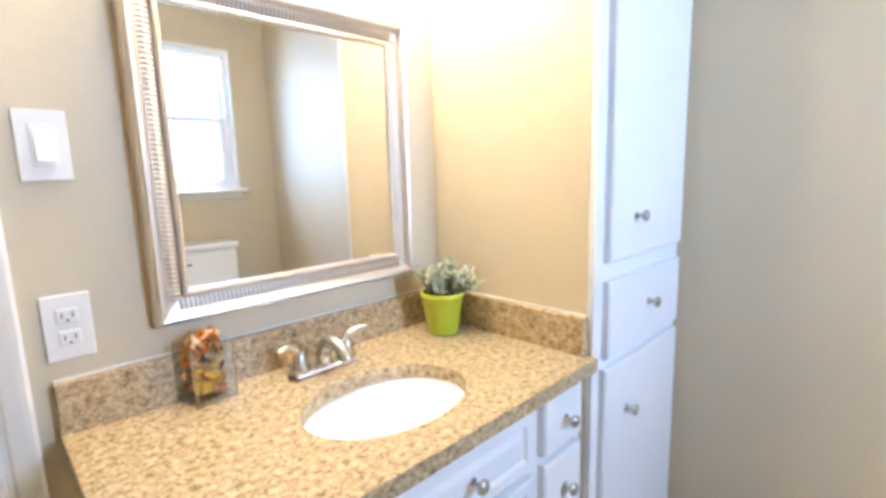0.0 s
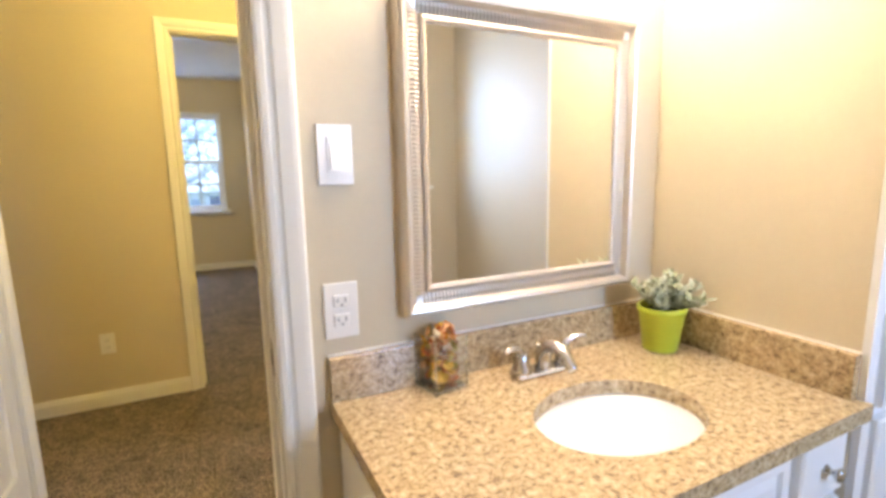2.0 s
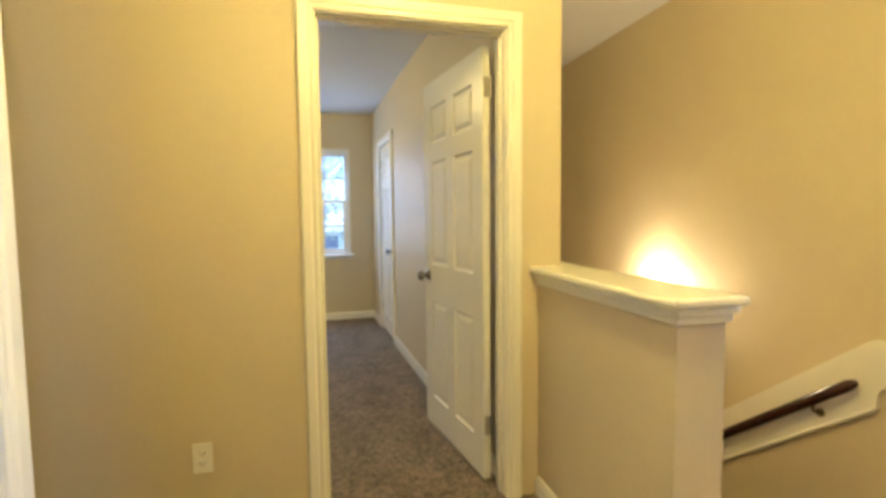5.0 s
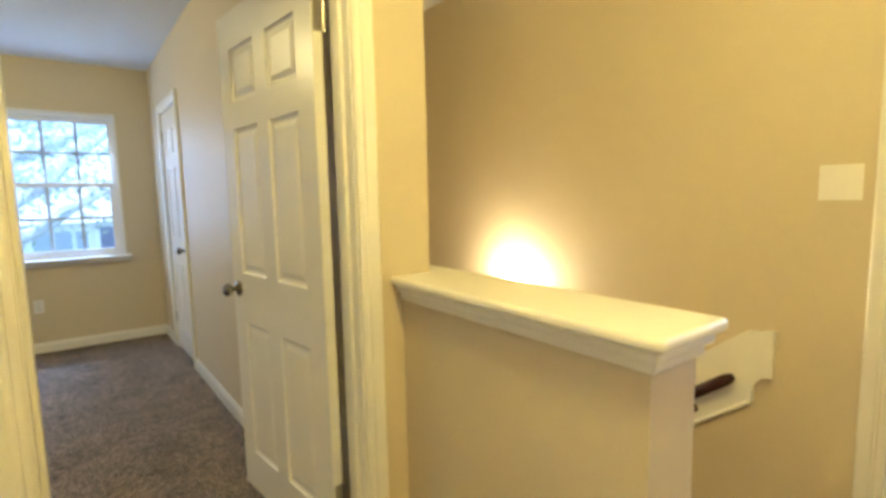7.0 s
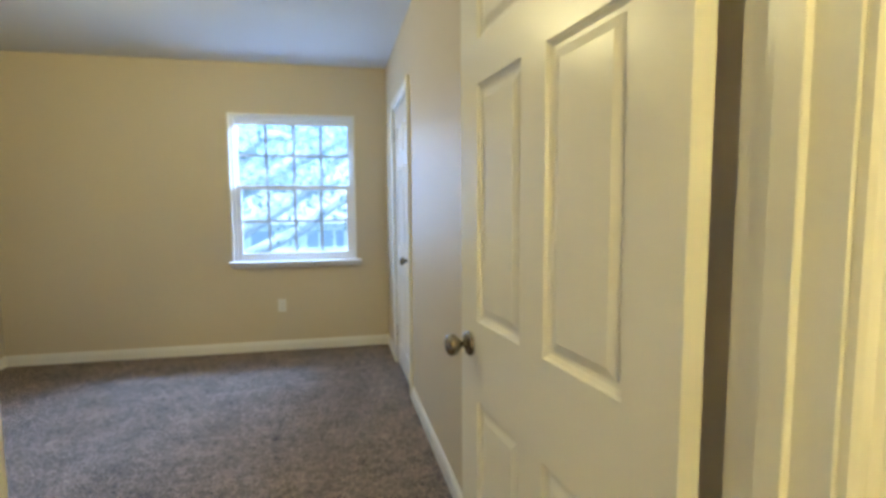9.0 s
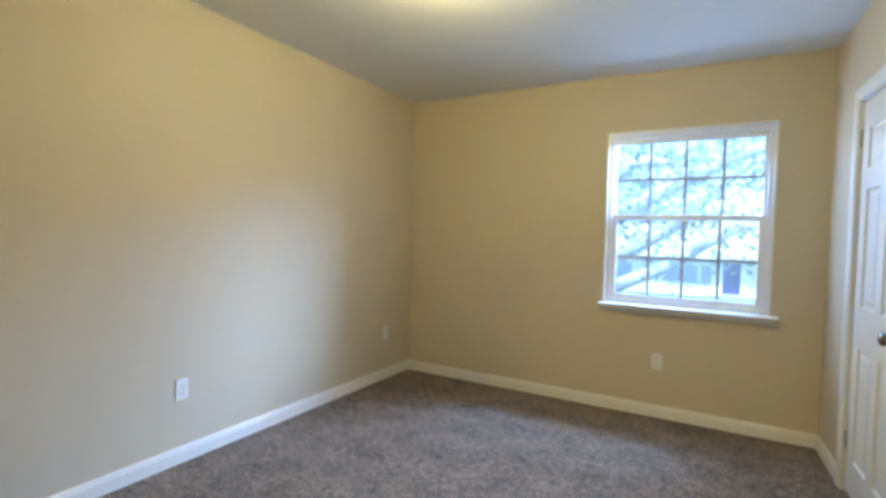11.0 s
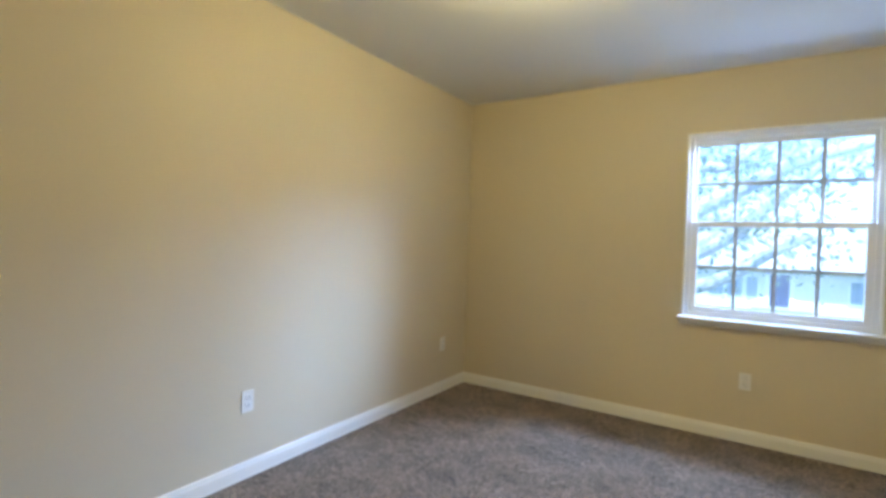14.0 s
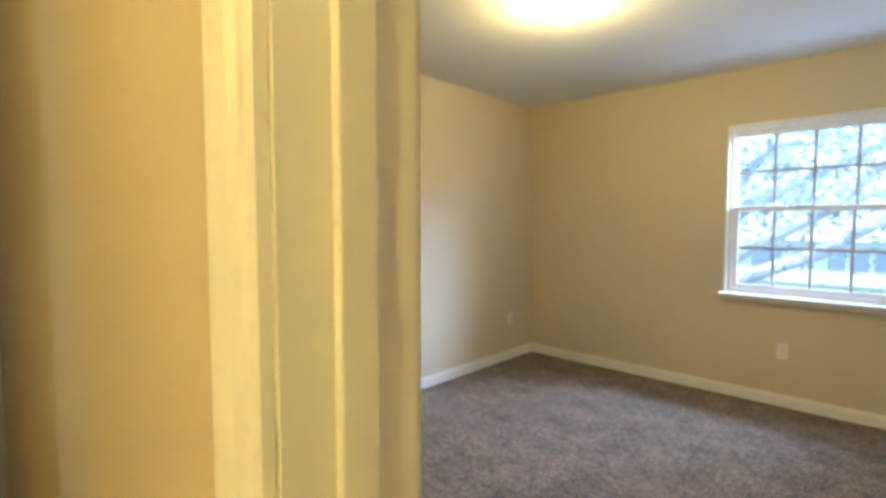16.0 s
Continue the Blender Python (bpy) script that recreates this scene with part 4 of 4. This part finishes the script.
tagged(finish("road", boxes((-60, 60, 17.2, 21.8, -2.83, -2.785)), ASPHALT), "pale concrete street in front of the houses", "road", kind="structure")

house = thing("neighbour_house", "pale single-storey house with a navy front door", "house", TO((0.75, 40, -2.8)))
part("wall", boxes((-14, 12, 0, 9, 0, 2.9)), SIDING, house)
bm = bmesh.new()
rv = [bm.verts.new(p) for p in ((-15, -1.0, 2.85), (12.8, -1.0, 2.85), (12.8, 10, 2.85), (-15, 10, 2.85), (-13, 4.5, 5.4), (11, 4.5, 5.4))]
for f in ((0, 1, 5, 4), (1, 2, 5), (2, 3, 4, 5), (3, 0, 4), (3, 2, 1, 0)):
    bm.faces.new([rv[i] for i in f])
part("roof", bm, ROOF, house)
part("door", boxes((-0.25, 0.85, -0.06, 0.0, 0.35, 2.5)), NAVY, house, "navy blue front door")
part("door_surround", boxes((-0.5, -0.27, -0.08, 0.0, 0.3, 2.7), (0.87, 1.1, -0.08, 0.0, 0.3, 2.7), (-0.5, 1.1, -0.08, 0.0, 2.52, 2.75)), VINYL, house)
part("porch", boxes((-1.2, 2.0, -1.6, 0, 0, 0.3)), ASPHALT, house)
for wx0, wx1 in ((-3.9, -3.0), (-2.75, -1.85), (-1.6, -0.95), (-8.2, -6.4), (4.0, 6.0), (8.0, 9.6)):
    wd = part("window", boxes((wx0 - 0.08, wx1 + 0.08, -0.05, 0.0, 0.75, 2.35)), VINYL, house)
    part("pane", boxes((wx0, wx1, -0.065, -0.051, 0.83, 2.27)), DARK_GLASS, wd)


def oak(m, seed, height, spread, leaves, label, boughs=(), low=2.0):
    """A live oak: tapered trunk, long forking limbs, and a crown of many small leaf clumps."""
    r = random.Random(seed)
    tree = thing("oak_tree", label, "tree", m, "street trees")
    bm = bmesh.new()
    tips = []

    def limb(p, d, length, rad, depth):
        pts, rr = [p], [rad]
        for k in range(6):
            d = (d + Vector((r.uniform(-0.25, 0.25), r.uniform(-0.25, 0.25), r.uniform(-0.16, 0.14)))).normalized()
            p = p + d * length / 6
            pts.append(p)
            rr.append(rad * (1 - 0.11 * (k + 1)))
            if depth >= 1 and k >= 1:
                tips.append(p)
        tube(pts, rr, 8, bm)
        if depth < 3:
            for k in range(3 if depth else 6):
                a = r.uniform(0, 6.283)
                out = (d * 0.7 + Vector((math.cos(a), math.sin(a), r.uniform(-0.15, 0.55)))).normalized()
                limb(pts[r.randrange(3, 7)], out, length * r.uniform(0.6, 0.85), rr[4] * 0.75, depth + 1)

    limb(Vector((0, 0, -0.1)), Vector((0.1, 0.05, 1)), height * 0.38, height * 0.045, 0)
    for rad, *pts in boughs:
        line = arc(pts, 6)
        tube(line, [rad * (1 - 0.6 * k / len(line)) for k in range(len(line))], 10, bm)
        tips.extend(line[6:])
    part("trunk", bm, BARK, tree)
    rs = np.random.RandomState(seed)
    at = np.array([list(t) for t in tips if t.z > low])
    pick = at[rs.randint(0, len(at), leaves)] + rs.normal(0, spread, (leaves, 3)) * (1, 1, 0.7)
    d1, d2 = rs.normal(0, 1, (2, leaves, 3))
    d1 /= np.linalg.norm(d1, axis=1)[:, None]
    d2 -= d1 * (d1 * d2).sum(1)[:, None]
    d2 /= np.linalg.norm(d2, axis=1)[:, None]
    size = rs.uniform(0.035, 0.085, (leaves, 1))
    verts = np.stack([pick - d1 * size, pick + d2 * size * 0.5, pick + d1 * size, pick - d2 * size * 0.5], 1).reshape(-1, 3)
    me = bpy.data.meshes.new("crown")
    me.from_pydata(verts.tolist(), [], np.arange(4 * leaves).reshape(-1, 4).tolist())
    me.materials.append(FOLIAGE)
    crown = new("crown", me)
    crown.parent = tree
    return tree


oak(pose(-3.4, 10.3, -2.8), 7, 10.0, 0.50, 10500, "spreading live oak with long pale limbs",
    ((0.20, (0.1, 0, 2.4), (1.0, -0.4, 3.95), (1.94, -0.7, 4.58), (3.07, -0.7, 5.21), (3.75, -0.7, 5.54), (4.9, -0.6, 5.85)),
     (0.19, (0.1, 0, 2.2), (1.1, -0.4, 3.25), (2.0, -0.7, 3.87), (2.77, -0.7, 4.36), (3.24, -0.7, 4.83), (3.9, -0.7, 5.45)),
     (0.16, (0.0, 0, 1.9), (1.2, -0.5, 2.85), (2.0, -0.7, 3.30), (2.76, -0.7, 3.66), (3.2, -0.7, 3.99), (3.8, -0.8, 4.35)),
     (0.12, (1.0, -0.4, 3.95), (1.93, -0.7, 5.36), (2.64, -0.7, 5.47), (3.16, -0.7, 5.86), (3.9, -0.6, 6.5))), 3.9)
oak(pose(9.4, 15.0, -2.8, 0, 0, 150), 23, 11.0, 0.5, 14000, "spreading live oak on the lawn")
oak(pose(-9.6, 14.5, -2.8, 0, 0, 80), 11, 10.0, 0.55, 12000, "spreading live oak beside the street")
oak(pose(10.5, 55.0, -2.8), 15, 13.0, 0.9, 16000, "leafy tree behind the pale house")
oak(pose(-6.0, 56.0, -2.8, 0, 0, 40), 19, 13.0, 0.9, 16000, "leafy tree behind the pale house")
